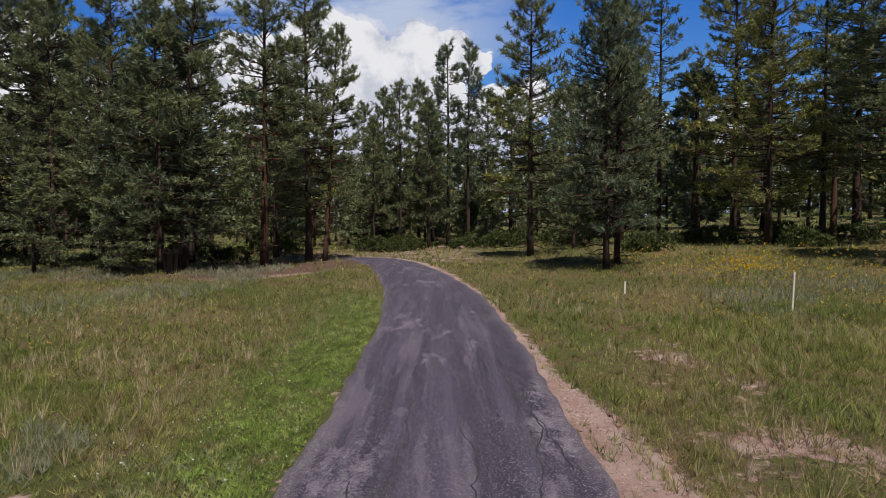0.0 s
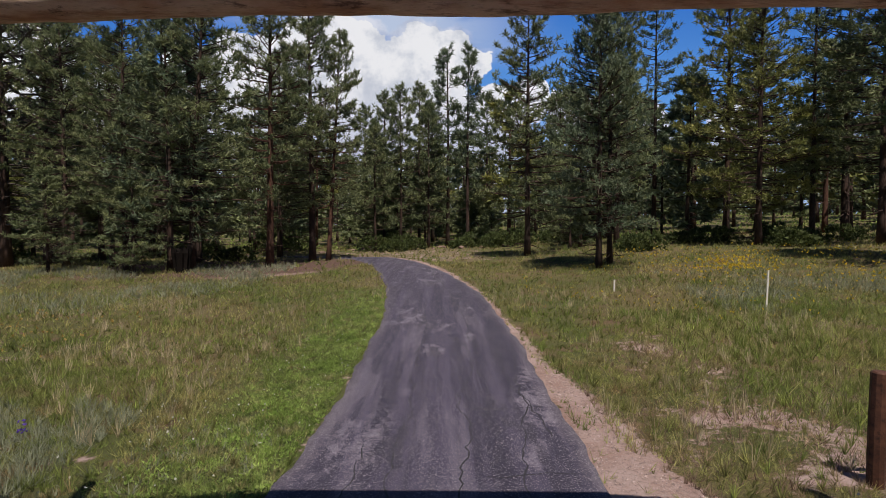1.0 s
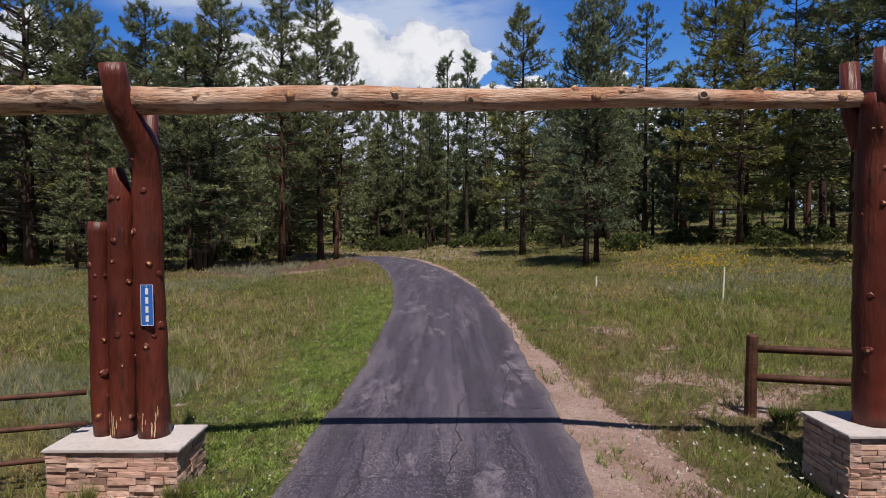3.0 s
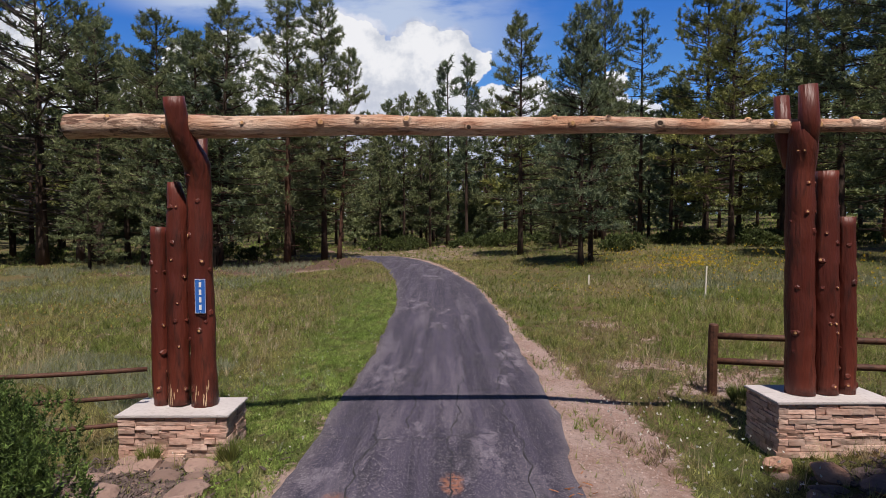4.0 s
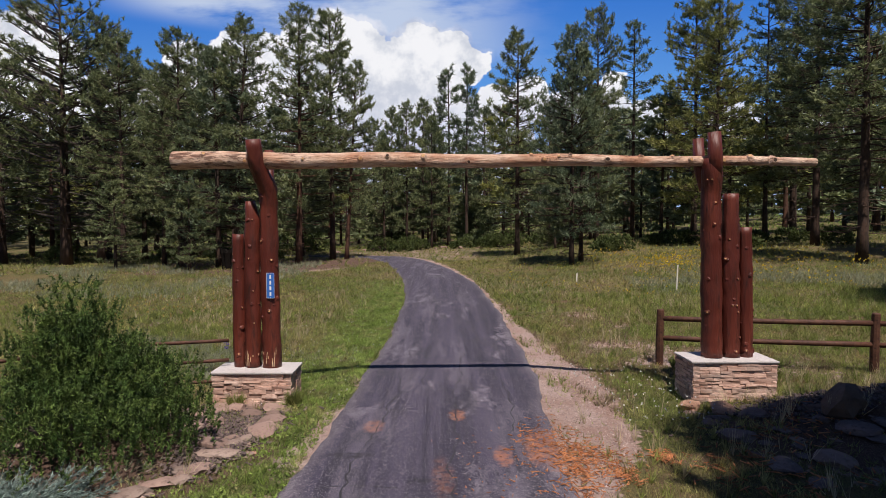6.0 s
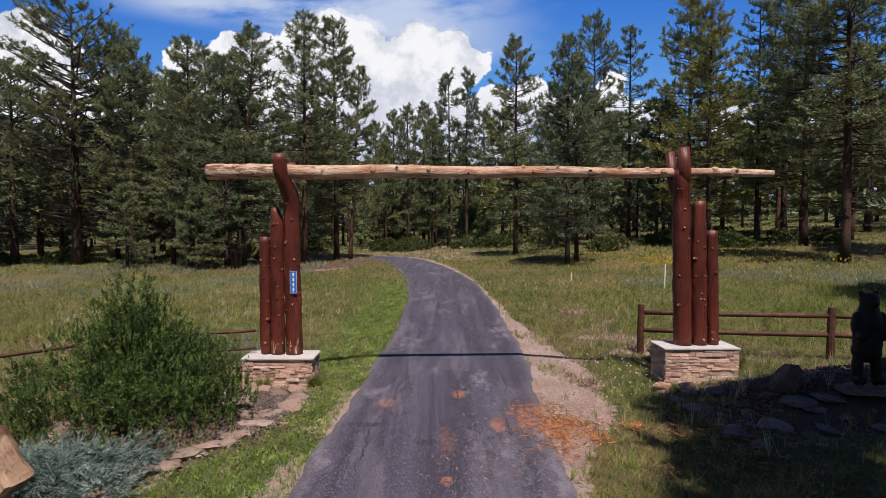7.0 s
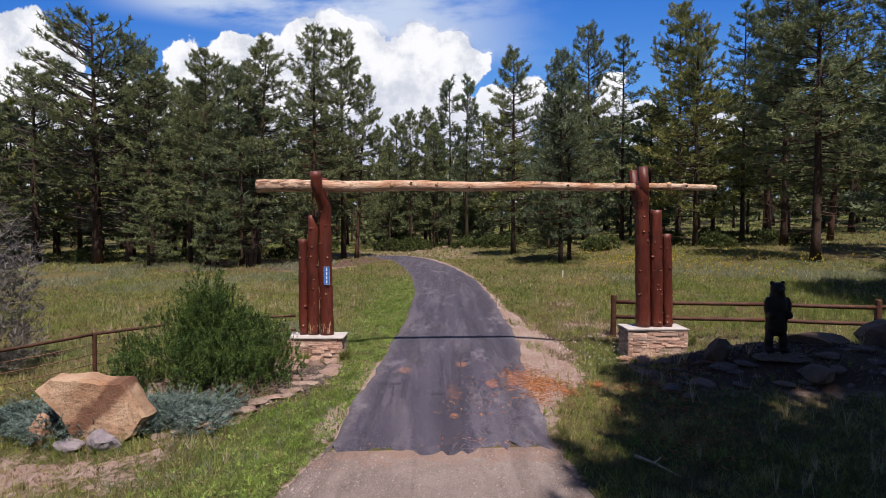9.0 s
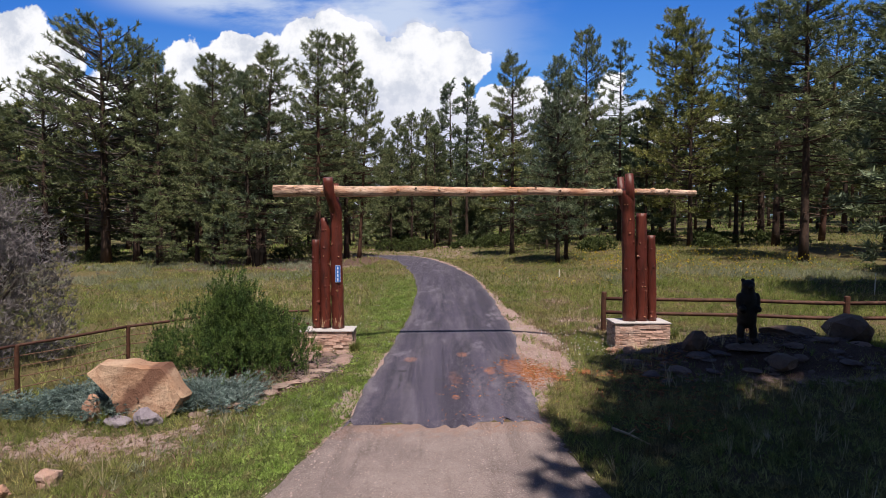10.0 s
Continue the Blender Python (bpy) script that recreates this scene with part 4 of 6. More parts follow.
PINES = {
    "shade": pine(111, 24, 4.6, 7.5, 80, 1000, (9, 0.62, 0.098), M["needle"], M["bark"], taper=0.6, trunk_r=0.3),
    "full": pine(101, 18, 4.3, 2.4, 124, 1300, (9, 0.36, 0.034), M["needle"], M["bark"], taper=0.75, trunk_r=0.22, inner=0.2),
    "full2": pine(102, 16, 4.0, 2.0, 120, 1200, (9, 0.36, 0.034), M["needle_blue"], M["bark"], taper=0.7, trunk_r=0.2, inner=0.2),
    "tall": pine(103, 21, 4.0, 4.6, 104, 1180, (9, 0.37, 0.035), M["needle"], M["bark_red"], taper=0.6, trunk_r=0.25, dead=14, inner=0.28),
    "dark_tall": pine(115, 21, 4.2, 4.8, 108, 1400, (9, 0.37, 0.035), M["needle"], M["bark"], taper=0.5, trunk_r=0.26, dead=18, inner=0.25),
    "open": pine(104, 22, 3.0, 8.5, 64, 560, (9, 0.36, 0.034), M["needle_blue"], M["bark"], taper=0.6, trunk_r=0.2, dead=18, inner=0.4),
    "broad": pine(105, 21, 6.0, 6.0, 105, 1300, (9, 0.38, 0.039), M["needle"], M["bark"], taper=0.32, trunk_r=0.42, dead=60, inner=0.42, lift=0.16),
    "yellow": pine(106, 22, 5.0, 2.8, 136, 1750, (9, 0.38, 0.037), M["needle_yellow"], M["bark"], taper=0.6, trunk_r=0.26, inner=0.2),
    "young": pine(107, 8, 2.6, 0.7, 60, 620, (9, 0.31, 0.026), M["needle"], M["bark"], taper=0.8, trunk_r=0.12),
    "mid": pine(112, 18, 3.6, 2.6, 92, 600, (9, 0.46, 0.052), M["needle"], M["bark"], taper=0.65, trunk_r=0.2, dead=10, inner=0.2),
    "slim": pine(113, 19, 2.2, 6.0, 60, 380, (9, 0.48, 0.044), M["needle_blue"], M["bark"], taper=0.6, trunk_r=0.18, dead=14, inner=0.25),
    "far": pine(108, 19, 4.0, 2.6, 42, 200, (6, 0.76, 0.155), M["needle"], M["bark"], taper=0.7, trunk_r=0.2),
    "far2": pine(109, 17, 3.8, 1.6, 42, 200, (6, 0.76, 0.155), M["needle_blue"], M["bark"], taper=0.7, trunk_r=0.18),
    "far3": pine(110, 20, 3.6, 5.0, 38, 180, (6, 0.76, 0.155), M["needle_yellow"], M["bark_red"], taper=0.7, trunk_r=0.2),
    "sapling": pine(114, 6, 2.3, 0.4, 34, 120, (8, 0.55, 0.090), M["needle"], M["bark"], trunk_r=0.09, dead=2),
}
HEIGHT = {"shade": 24, "full": 18, "full2": 16, "tall": 21, "dark_tall": 21, "open": 22, "broad": 21, "yellow": 22, "young": 8, "mid": 18, "slim": 19, "sapling": 6, "far": 19, "far2": 17, "far3": 20}
USED = set()


def plant(kind, x, y, top, turn=0.0, label="", wide=1.0, tilt=0.0):
    z = float(zg(x, y)) - 0.05
    s = (top - z) / HEIGHT[kind]
    src = PINES[kind]
    m = Matrix.Translation((x, y, z)) @ Euler((0, radians(tilt), radians(turn))).to_matrix().to_4x4()
    ob = copy_thing(src, m) if kind in USED else src
    ob.matrix_basis = m
    ob.scale = (s * wide, s * wide, s)
    USED.add(kind)
    if label:
        tagged(ob, label)
    return ob


SPOTS = [
    ("tall", -10.25, 35.3, 18.6, 20, "tall red-barked pine beside the bend of the drive", 1.0, 0.6),
    ("dark_tall", -8.6, 39.8, 19.7, 130, "tall pine close by another at the bend", 0.95, 0.4),
    ("tall", -7.4, 39.3, 16.4, 70, "slender leaning pine at the bend of the drive", 0.85, 7),
    ("full", 5.85, 36.7, 17.4, 0, "full conical pine with low dark boughs", 0.95, 0),
    ("full2", 7.5, 25.9, 14.1, 40, "dark bluish pine, one of a close pair", 0.85, -0.5),
    ("full", 8.25, 26.8, 13.2, 200, "dark pine, one of a close pair", 0.9, 0.6),
    ("dark_tall", 14.3, 45.7, 22.3, 30, "tall narrow pine behind the close pair", 0.75, 0),
    ("open", 19.8, 52.4, 23.5, 10, "slender open-crowned pine with a bare trunk", 1.1, 0),
    ("yellow", 23.5, 46.5, 24.6, 0, "broad pine with dense sunlit boughs", 0.95, 0),
    ("yellow", 21.5, 38.0, 20.5, 120, "broad yellow-green sunlit pine", 0.95, 0),
    ("open", 27.3, 41.5, 23.0, 200, "tall thin open-crowned pine", 1.0, 0),
    ("dark_tall", 26.4, 33.6, 21.5, 90, "red-barked pine lit on its trunk", 1.1, 0),
    ("dark_tall", 29.4, 41.0, 22.0, 150, "dark pine at the meadow edge", 1.1, 0),
    ("dark_tall", 21.6, 22.4, 19.5, 60, "tall sunlit pine at the meadow edge", 1.15, 0),
    ("tall", 34.2, 39.7, 21.0, 300, "red-trunked pine in open woodland", 1.1, 3),
    ("dark_tall", 30.5, 27.0, 20.5, 210, "tall pine in open woodland", 1.1, 0),
    ("full", 28.0, 22.5, 18.5, 30, "dark full pine in open woodland", 1.1, 0),
    ("mid", 25.4, 57.3, 18.5, 80, "", 1.0, 0),
    ("dark_tall", -24.1, 37.5, 17.0, 80, "pine with a bare lower trunk", 1.0, 0),
    ("dark_tall", -20.5, 36.5, 14.6, 10, "dark pine with a bare lower trunk", 0.95, 0),
    ("dark_tall", -17.6, 32.6, 15.9, 210, "full pine in the shade of the wood", 0.95, 0),
    ("full2", -14.9, 32.0, 14.7, 300, "low-branched dark pine with twin trunks", 1.0, -1),
    ("full", -13.9, 32.5, 16.9, 20, "pine with drooping sunlit boughs", 1.05, 3),
    ("dark_tall", -16.5, 40.0, 17.0, 160, "", 1.0, 0),
    ("broad", -30.8, 41.4, 21.4, 0, "old broad-crowned pine with bare lower limbs", 1.0, 0),
    ("broad", -28.9, 43.2, 20.4, 230, "old broad pine close beside another", 0.75, 0),
    ("broad", -38.2, 44.5, 17.5, 140, "old broad pine with twisted dark limbs", 0.95, 0),
    ("dark_tall", -38.0, 38.0, 13.5, 60, "", 1.1, 0),
    ("dark_tall", -27.0, 47.0, 17.0, 250, "", 1.1, 0),
    ("dark_tall", -21.5, 46.0, 18.9, 30, "", 1.0, 0),
    ("full", -12.5, 46.5, 16.4, 330, "", 1.0, 0),
    ("young", -16.2, 30.6, 5.6, 30, "young pine with feathery boughs", 1.2, 0),
    ("young", -22.0, 32.5, 6.0, 120, "young pine at the wood's edge", 1.2, 0),
    ("mid", -5.5, 52.5, 12.0, 0, "", 0.95, 0),
    ("mid", -5.1, 58.0, 15.8, 90, "", 0.95, 0),
    ("mid", -3.4, 56.0, 16.1, 200, "", 0.85, 0),
    ("mid", -1.7, 60.0, 17.1, 40, "", 0.95, 0),
    ("mid", -0.7, 55.5, 14.4, 300, "", 0.85, 0),
    ("slim", 1.15, 57.0, 19.9, 20, "slender bare-trunked pine, one of a pair", 1.0, 0),
    ("slim", 3.2, 58.0, 20.4, 150, "slender bare-trunked pine, one of a pair", 1.0, 0),
    ("mid", -0.4, 69.0, 17.0, 250, "", 1.1, 0),
    ("mid", 5.6, 64.0, 17.1, 130, "", 1.1, 0),
    ("mid", -7.6, 63.0, 15.5, 10, "", 1.0, 0),
    ("mid", 12.0, 56.0, 16.2, 190, "", 1.0, 0),
    ("mid", 14.4, 62.0, 17.6, 70, "", 1.1, 0),
    ("mid", 18.0, 60.0, 18.8, 290, "", 1.0, 0),
    ("full", 11.2, 44.5, 13.4, 290, "", 0.9, 0),
    ("young", 9.6, 41.0, 6.4, 200, "young pine behind the conical one", 1.3, 0),
    # out of the view, throwing their shade across the verge
    ("shade", 8.0, -11.2, 24.4, 0, "tall pine shading the verge", 1.02, 0),
    ("shade", 12.2, -10.6, 24.5, 70, "tall pine shading the planting bed", 1.2, 0),
    ("shade", 6.2, -13.8, 24.0, 200, "tall pine behind the approach", 0.95, 0),
    ("shade", 10.4, -14.6, 25.0, 130, "tall pine behind the verge", 1.0, 0),
    ("shade", 16.0, -9.6, 23.0, 250, "tall pine over the bed of rocks", 1.1, 0),
    ("full2", 18.6, 7.6, 14.5, 100, "dark pine with a low crown behind the fence", 1.35, 0),
    ("full", 21.5, 6.5, 16.5, 15, "full pine throwing its shade on the meadow", 1.2, 0),
    ("dark_tall", 25.5, 10.0, 18.5, 260, "tall pine shading the meadow", 1.2, 0),
]
for s in SPOTS:
    plant(s[0], s[1], s[2], s[3], s[4], s[5] or "pine with full dark boughs at the wood's edge", s[6], s[7])

rnd = random.Random(5)
taken = [(s[1], s[2]) for s in SPOTS]
made = 0
for _ in range(6000):
    if made >= 168:
        break
    y = rnd.uniform(44, 150) if made > 85 else rnd.uniform(44, 88)
    x = rnd.uniform(-0.85, 0.85) * (y + 18)
    if x > 14 and rnd.random() < 0.12:
        continue
    gap = 2.9 if y < 80 else 4.2
    if min((x - a) ** 2 + (y - b) ** 2 for a, b in taken) < gap * gap or (-22 < x < -4 and y < 52) or (abs(x + 2) < 6 and y < 56) or (x > 0 and y < 50):
        continue
    taken.append((x, y))
    made += 1
    z = float(zg(x, y))
    kind = rnd.choice(("far", "far2", "far", "far3"))
    plant(kind, x, y, z + (rnd.uniform(10, 15.5) if abs(x) < 25 else rnd.uniform(12, 18)), rnd.uniform(0, 360), "pine in the dense wood behind the meadow", rnd.uniform(1.05, 1.5), rnd.uniform(-1.5, 1.5))
# young growth under the tall trees
for _ in range(90):
    y = rnd.uniform(54, 105)
    x = rnd.uniform(-0.8, 0.62) * (y + 14)
    if x < -9 and y < 82 or x > 14 and rnd.random() < 0.6:
        continue
    plant("sapling", x, y, float(zg(x, y)) + rnd.uniform(2.5, 6.5), rnd.uniform(0, 360), "young pine growing under the tall trees", rnd.uniform(1.1, 1.5), 0)
# unseen pines, added behind and beside the approach to cut the sky's fill
for k in range(26):
    a = math.pi * (0.62 + 1.55 * k / 25) + rnd.uniform(-0.05, 0.05)
    x, y = 3 + 44 * math.sin(a) * rnd.uniform(0.8, 1.2), -8 + 44 * math.cos(a) * rnd.uniform(0.8, 1.2)
    if y > -22 and abs(x) < 0.9 * (y + 24):
        continue
    plant(rnd.choice(("far", "far2")), x, y, float(zg(x, y)) + rnd.uniform(15, 20), rnd.uniform(0, 360), "unseen pine added behind the approach to block sky light", 1.5, 0)


# ---- shrubs and ground cover ----
def place_mesh(name, v, f, mat, label, category, kind=""):
    return tagged(part(name, mesh_of(name, v, f), mat), label, category, kind=kind)


def shrub(name, seed, x, y, r, h, n, blade, mat, label, category, peaks=(), stem=0.03, up=0.7, group="", squash=1.0, stems=9, flat=0.3, shoot=(1, 0.0)):
    """A shrub: a few stems and many small sprays over a lumpy dome; peaks (dx, dy, r, h) raise its outline."""
    rng = np.random.default_rng(seed)
    z0 = float(zg(x, y))
    th = empty(name, (x, y, z0), label, category, group)
    domes = [(0.0, 0.0, r, h)] + list(peaks)
    cs, ds = [], []
    areas = np.array([d[2] * (d[2] + d[3]) for d in domes])
    for (dx, dy, rr, hh), m in zip(domes, (n * areas / areas.sum()).astype(int)):
        a, u = rng.uniform(0, 2 * np.pi, m), rng.uniform(0.02, 1, m) ** 0.8
        lump = 1 + 0.16 * np.sin(3 * a + seed) + 0.12 * np.sin(7 * a + 5 * u + seed) + rng.normal(0, 0.06, m)
        deep = rng.uniform(0.45, 1.0, m) ** 0.4
        rad = np.sqrt(np.clip(1 - (u - 0.25) ** 2 * 1.55, 0.02, 1)) * rr * lump * deep
        p = np.stack([dx + rad * np.cos(a), dy + squash * rad * np.sin(a), u * hh * (0.75 + 0.25 * deep) * (0.9 + 0.1 * lump)], 1)
        gx, gy = x + p[:, 0], y + p[:, 1]
        p[:, 2] += zg(gx, gy) - z0
        d = np.stack([np.cos(a) * flat, np.sin(a) * flat, np.full(m, up)], 1)
        cs.append(p)
        ds.append(d)
    cs, ds = np.concatenate(cs), np.concatenate(ds)
    if shoot[0] > 1:
        ds = ds + rng.normal(0, 0.28, ds.shape)
        ds /= np.linalg.norm(ds, axis=1, keepdims=True)
        run = np.tile(np.arange(shoot[0]) * shoot[1], len(cs))[:, None] * np.repeat(rng.uniform(0.5, 1.3, len(cs)), shoot[0])[:, None]
        ds = np.repeat(ds, shoot[0], 0)
        cs = np.repeat(cs, shoot[0], 0) + ds * run
    v, f = blades(rng, cs, ds, blade[0], blade[1], blade[2], blade[3])
    part("foliage", mesh_of("foliage", v, f), mat, th)
    rnd = random.Random(seed)
    for _ in range(stems):
        a = rnd.uniform(0, 6.28)
        bm = bmesh.new()
        e = Vector((math.cos(a) * r * 0.6, math.sin(a) * r * 0.6 * squash, h * rnd.uniform(0.5, 0.75)))
        tube(bm, [(0.05 * math.cos(a), 0.05 * math.sin(a), -0.08), e * 0.5 + Vector((0, 0, 0.06 * h)), e], [stem, stem * 0.7, stem * 0.25], 5)
        part("stem", bm, M["limb"], th)
    return th


jr = random.Random(14)
tops = [(-0.05, 0.25, 0.55, 2.30), (-0.30, 0.05, 0.5, 1.95), (0.30, 0.30, 0.5, 1.95)]
for k in range(26):
    ja, jd = jr.uniform(0, 6.283), jr.uniform(0.35, 1.0) ** 0.7
    tops.append((1.78 * jd * math.cos(ja), 1.35 * jd * math.sin(ja), jr.uniform(0.26, 0.40), (1.95 - 1.05 * jd) * jr.uniform(0.75, 1.2)))
for k in range(16):
    ja, jd = jr.uniform(0, 6.283), jr.uniform(0.08, 0.62)
    tops.append((1.5 * jd * math.cos(ja) - 0.03, 0.2 + 1.1 * jd * math.sin(ja), jr.uniform(0.32, 0.46), (2.32 - 1.75 * jd) * jr.uniform(0.86, 1.04)))
shrub("juniper_bush", 41, -5.2, 0.1, 1.55, 1.05, 6600, (7, 0.054, 0.0072, 0.75), M["juniper"], "dense dark-green upright juniper bush", "bush", tops, up=1.1, stems=7, shoot=(4, 0.040))
jr = random.Random(15)
for seed, jx, jy, words in ((42, -7.3, -2.0, "low blue-grey creeping juniper beside the boulder"), (43, -5.05, -1.75, "low blue-grey creeping juniper under the juniper bush")):
    far = 1.45 if seed == 42 else 0.95
    runs = [(jr.uniform(-far, 0.75), jr.uniform(-0.6, 0.5), jr.uniform(0.2, 0.42), jr.uniform(0.10, 0.26) * (1.75 if seed == 42 else 1.0)) for _ in range(16)]
    shrub("creeping_juniper", seed, jx, jy, 0.5, 0.24, 1200, (6, 0.080, 0.0056, 0.35), M["juniper_blue"], words, "bush", runs, up=0.28, group="creeping junipers", flat=0.95, stems=4, stem=0.02, shoot=(6, 0.06))
shrub("grey_shrub", 44, -12.45, 1.7, 2.2, 4.5, 6500, (6, 0.22, 0.010, 0.6), M["greyleaf"], "large half-bare grey shrub with fine twigs", "shrub", [(0.7, -0.3, 1.6, 3.4), (-0.8, 0.4, 1.7, 4.6)], up=0.6, stems=22, stem=0.05)
for i, (x, y, dx) in enumerate(((-3.75, 2.28, 0.11), (-2.75, 2.25, 0.14), (5.95, 3.1, 0.2), (4.7, 4.3, 0.22))):
    shrub("weed_tuft", 60 + i, x, y, dx * 0.6, dx * 0.5, 60, (7, 0.26, 0.006, 0.22), M["grass"], "green weed tuft at the foot of the pier", "plant", up=1.0, stems=1, stem=0.008, group="weeds by the piers")

rs = random.Random(9)
for i in range(46):
    if i < 22:
        x, y, h = rs.uniform(-8, 15), rs.uniform(49.5, 58), rs.uniform(0.7, 1.7)
    elif i < 34:
        x, y, h = rs.uniform(12, 30), rs.uniform(33, 45), rs.uniform(0.7, 1.5)
    else:
        x, y, h = rs.uniform(-42, -12), rs.uniform(40, 55), rs.uniform(0.9, 2.2)
    if x < -8 and abs(y - np.interp(-x, [8, 14, 20, 30], [44, 47, 49, 50])) < 2.2:
        continue
    shrub("scrub_oak", 200 + i, x, y, h * rs.uniform(0.75, 1.15), h, 260, (5, 0.24, 0.062, 0.8), M["oak"], "scrub oak thicket under the pines", "shrub", [(rs.uniform(-1, 1), rs.uniform(-0.6, 0.6), h * 0.7, h * 0.8)], group="scrub oaks", stems=5)


def far_woods():
    """The closed wood behind, seen only between nearer trunks."""
    rng = np.random.default_rng(8)
    n = 7500
    x = rng.uniform(-230, 230, n)
    y = 152 + 26 * rng.random(n) + 8 * np.sin(x * 0.05)
    k = np.floor(x / 4.5)
    tall = 15 + 8 * np.abs(np.sin(k * 12.9898) * 43758.5453 % 1)
    u = rng.random(n) ** 1.35 - 0.06
    px = (k + 0.5) * 4.5 + (x - (k + 0.5) * 4.5) * (1.35 - u)
    c = np.stack([px, y, zg(px, y) + u * tall], 1)
    d = np.stack([rng.normal(0, 0.4, n), -0.4 + 0 * x, 0.6 + 0 * x], 1)
    v, f = blades(rng, c, d, 9, 1.8, 0.46, 0.8)
    place_mesh("far_woods", v, f, M["needle"], "dense far pine wood closing the view", "woods", "stuff")


far_woods()


def scatter(rng, n, x0, x1, y0, y1, keep):
    x, y = rng.uniform(x0, x1, n), rng.uniform(y0, y1, n)
    ok = rng.random(n) < keep(x, y)
    return x[ok], y[ok]


def patchy(x, y, s, ph=0.0):
    """A soft 0 to 1 pattern over the meadow."""
    v = np.sin(x * s + 1.7 * np.sin(y * s * 0.7 + ph) + ph) + np.sin(y * s * 1.3 + 1.3 * np.sin(x * s * 0.9 + 2 * ph)) + 0.7 * np.sin((x + y) * s * 2.1 + ph)
    return np.clip(0.5 + v / 4.6, 0, 1)


def off_road(x, y):
    off = np.abs(x - road_x(y))
    w = np.interp(y, [-4, 3, 10, 20, 30, 50], [1.56, 1.66, 1.64, 1.6, 1.42, 1.35])
    on_apron = (y < -3.5) & (x > -2.16 + 0.25 * np.maximum(-5, y + 3.6)) & (x < 1.1 - 0.10 * np.maximum(-8, y + 3.6))
    return ((off > w + 0.04) | (y > 51)) & ~on_apron


def open_soil(x, y):
    return np.clip(1.15 - 1.25 * bare(x, y) - 0.35 * (patchy(x, y, 2.3, 0.4) > 0.66), 0.04, 1)


def turf(name, seed, n, area, keep, count, length, width, spread, mat, label, low=0.0, vary=None, lean=0.45):
    rng = np.random.default_rng(seed)
    x, y = scatter(rng, n, *area, lambda a, b: keep(a, b) * off_road(a, b))
    c = np.stack([x, y, zg(x, y) - 0.01 + low], 1)
    d = np.stack([rng.normal(0.05, lean, len(x)), rng.normal(0, lean, len(x)), np.ones(len(x))], 1)
    v, f = blades(rng, c, d, count, length, width, spread)
    if vary is not None:
        k = np.repeat(vary(x, y), count)
        v = v.reshape(-1, 3, 3)
        v[:, 2] = c.repeat(count, 0) + (v[:, 2] - c.repeat(count, 0)) * k[:, None]
        v = v.reshape(-1, 3)
    return place_mesh(name, v, f, mat, label, "grass", "stuff")


height = lambda x, y: (0.45 + 0.7 * patchy(x, y, 0.8, 1.1)) * (0.55 + 0.9 * patchy(x, y, 4.7, 0.7))
sparse = lambda x, y: open_soil(x, y) * (1 - 0.8 * lush(x, y)) * np.clip(patchy(x, y, 5.3, 2.2) * 2.4 - 0.3, 0.35, 1)
turf("grass_thatch", 300, 44000, (-8, 9, -9, 11), lambda x, y: open_soil(x, y) * (1 - 0.5 * lush(x, y)) * np.clip(1.1 - 0.06 * np.abs(y), 0.3, 1), 4, 0.10, 0.0055, 0.7, M["grass"], "short matted grass and weeds close to the soil", lean=0.8)
turf("meadow_grass", 301, 84000, (-9, 10, -9, 12), sparse, 5, 0.18, 0.0042, 0.42, M["grass"], "olive meadow grass with dry stalks", vary=height)
turf("meadow_grass_beyond", 302, 40000, (-22, 24, 8, 32), lambda x, y: sparse(x, y) * np.where((np.abs(x) < 10) & (y < 12), 0.2, 1), 4, 0.24, 0.011, 0.45, M["grass"], "meadow grass beyond the gate", vary=height)
turf("meadow_grass_side", 303, 9000, (-24, -8, -8, 12), sparse, 5, 0.24, 0.010, 0.45, M["grass"], "meadow grass behind the pipe fence", vary=height)
turf("meadow_grass_right", 304, 8000, (9, 26, -8, 12), sparse, 5, 0.24, 0.010, 0.45, M["grass"], "meadow grass behind the rail fence", vary=height)
turf("wood_edge_grass", 305, 9000, (-45, 50, 30, 62), lambda x, y: open_soil(x, y), 5, 0.30, 0.022, 0.5, M["grass"], "grass under the edge of the wood")
turf("far_meadow_grass", 319, 9000, (-50, 85, 56, 130), lambda x, y: 0.25 + 0.75 * (patchy(x, y, 0.25, 1.4) > 0.45), 4, 0.42, 0.06, 0.5, M["verge"], "meadow grass between the far trunks")
turf("verge_grass", 306, 60000, (-5.5, -1.2, -9, 22), lambda x, y: lush(x, y) * np.clip(1.2 - bare(x, y), 0.1, 1) * np.clip(patchy(x, y, 6.1, 1.2) * 2.4 - 0.35, 0.2, 1), 6, 0.12, 0.0036, 0.5, M["verge"], "short lush green verge along the drive")
turf("verge_clover", 332, 26000, (-5.2, -1.2, -8, 14), lambda x, y: lush(x, y) * np.clip(1.15 - bare(x, y), 0.05, 1) * np.clip(1.15 - 0.05 * np.abs(y), 0.3, 1), 4, 0.045, 0.011, 0.7, M["verge"], "small clover leaves in the short verge", low=0.04, lean=0.9)
turf("right_green_grass", 307, 7000, (1.8, 12, 2, 16), lambda x, y: open_soil(x, y) * (patchy(x, y, 0.7, 2.4) > 0.5), 6, 0.18, 0.0042, 0.4, M["fresh"], "greener patches in the meadow grass")
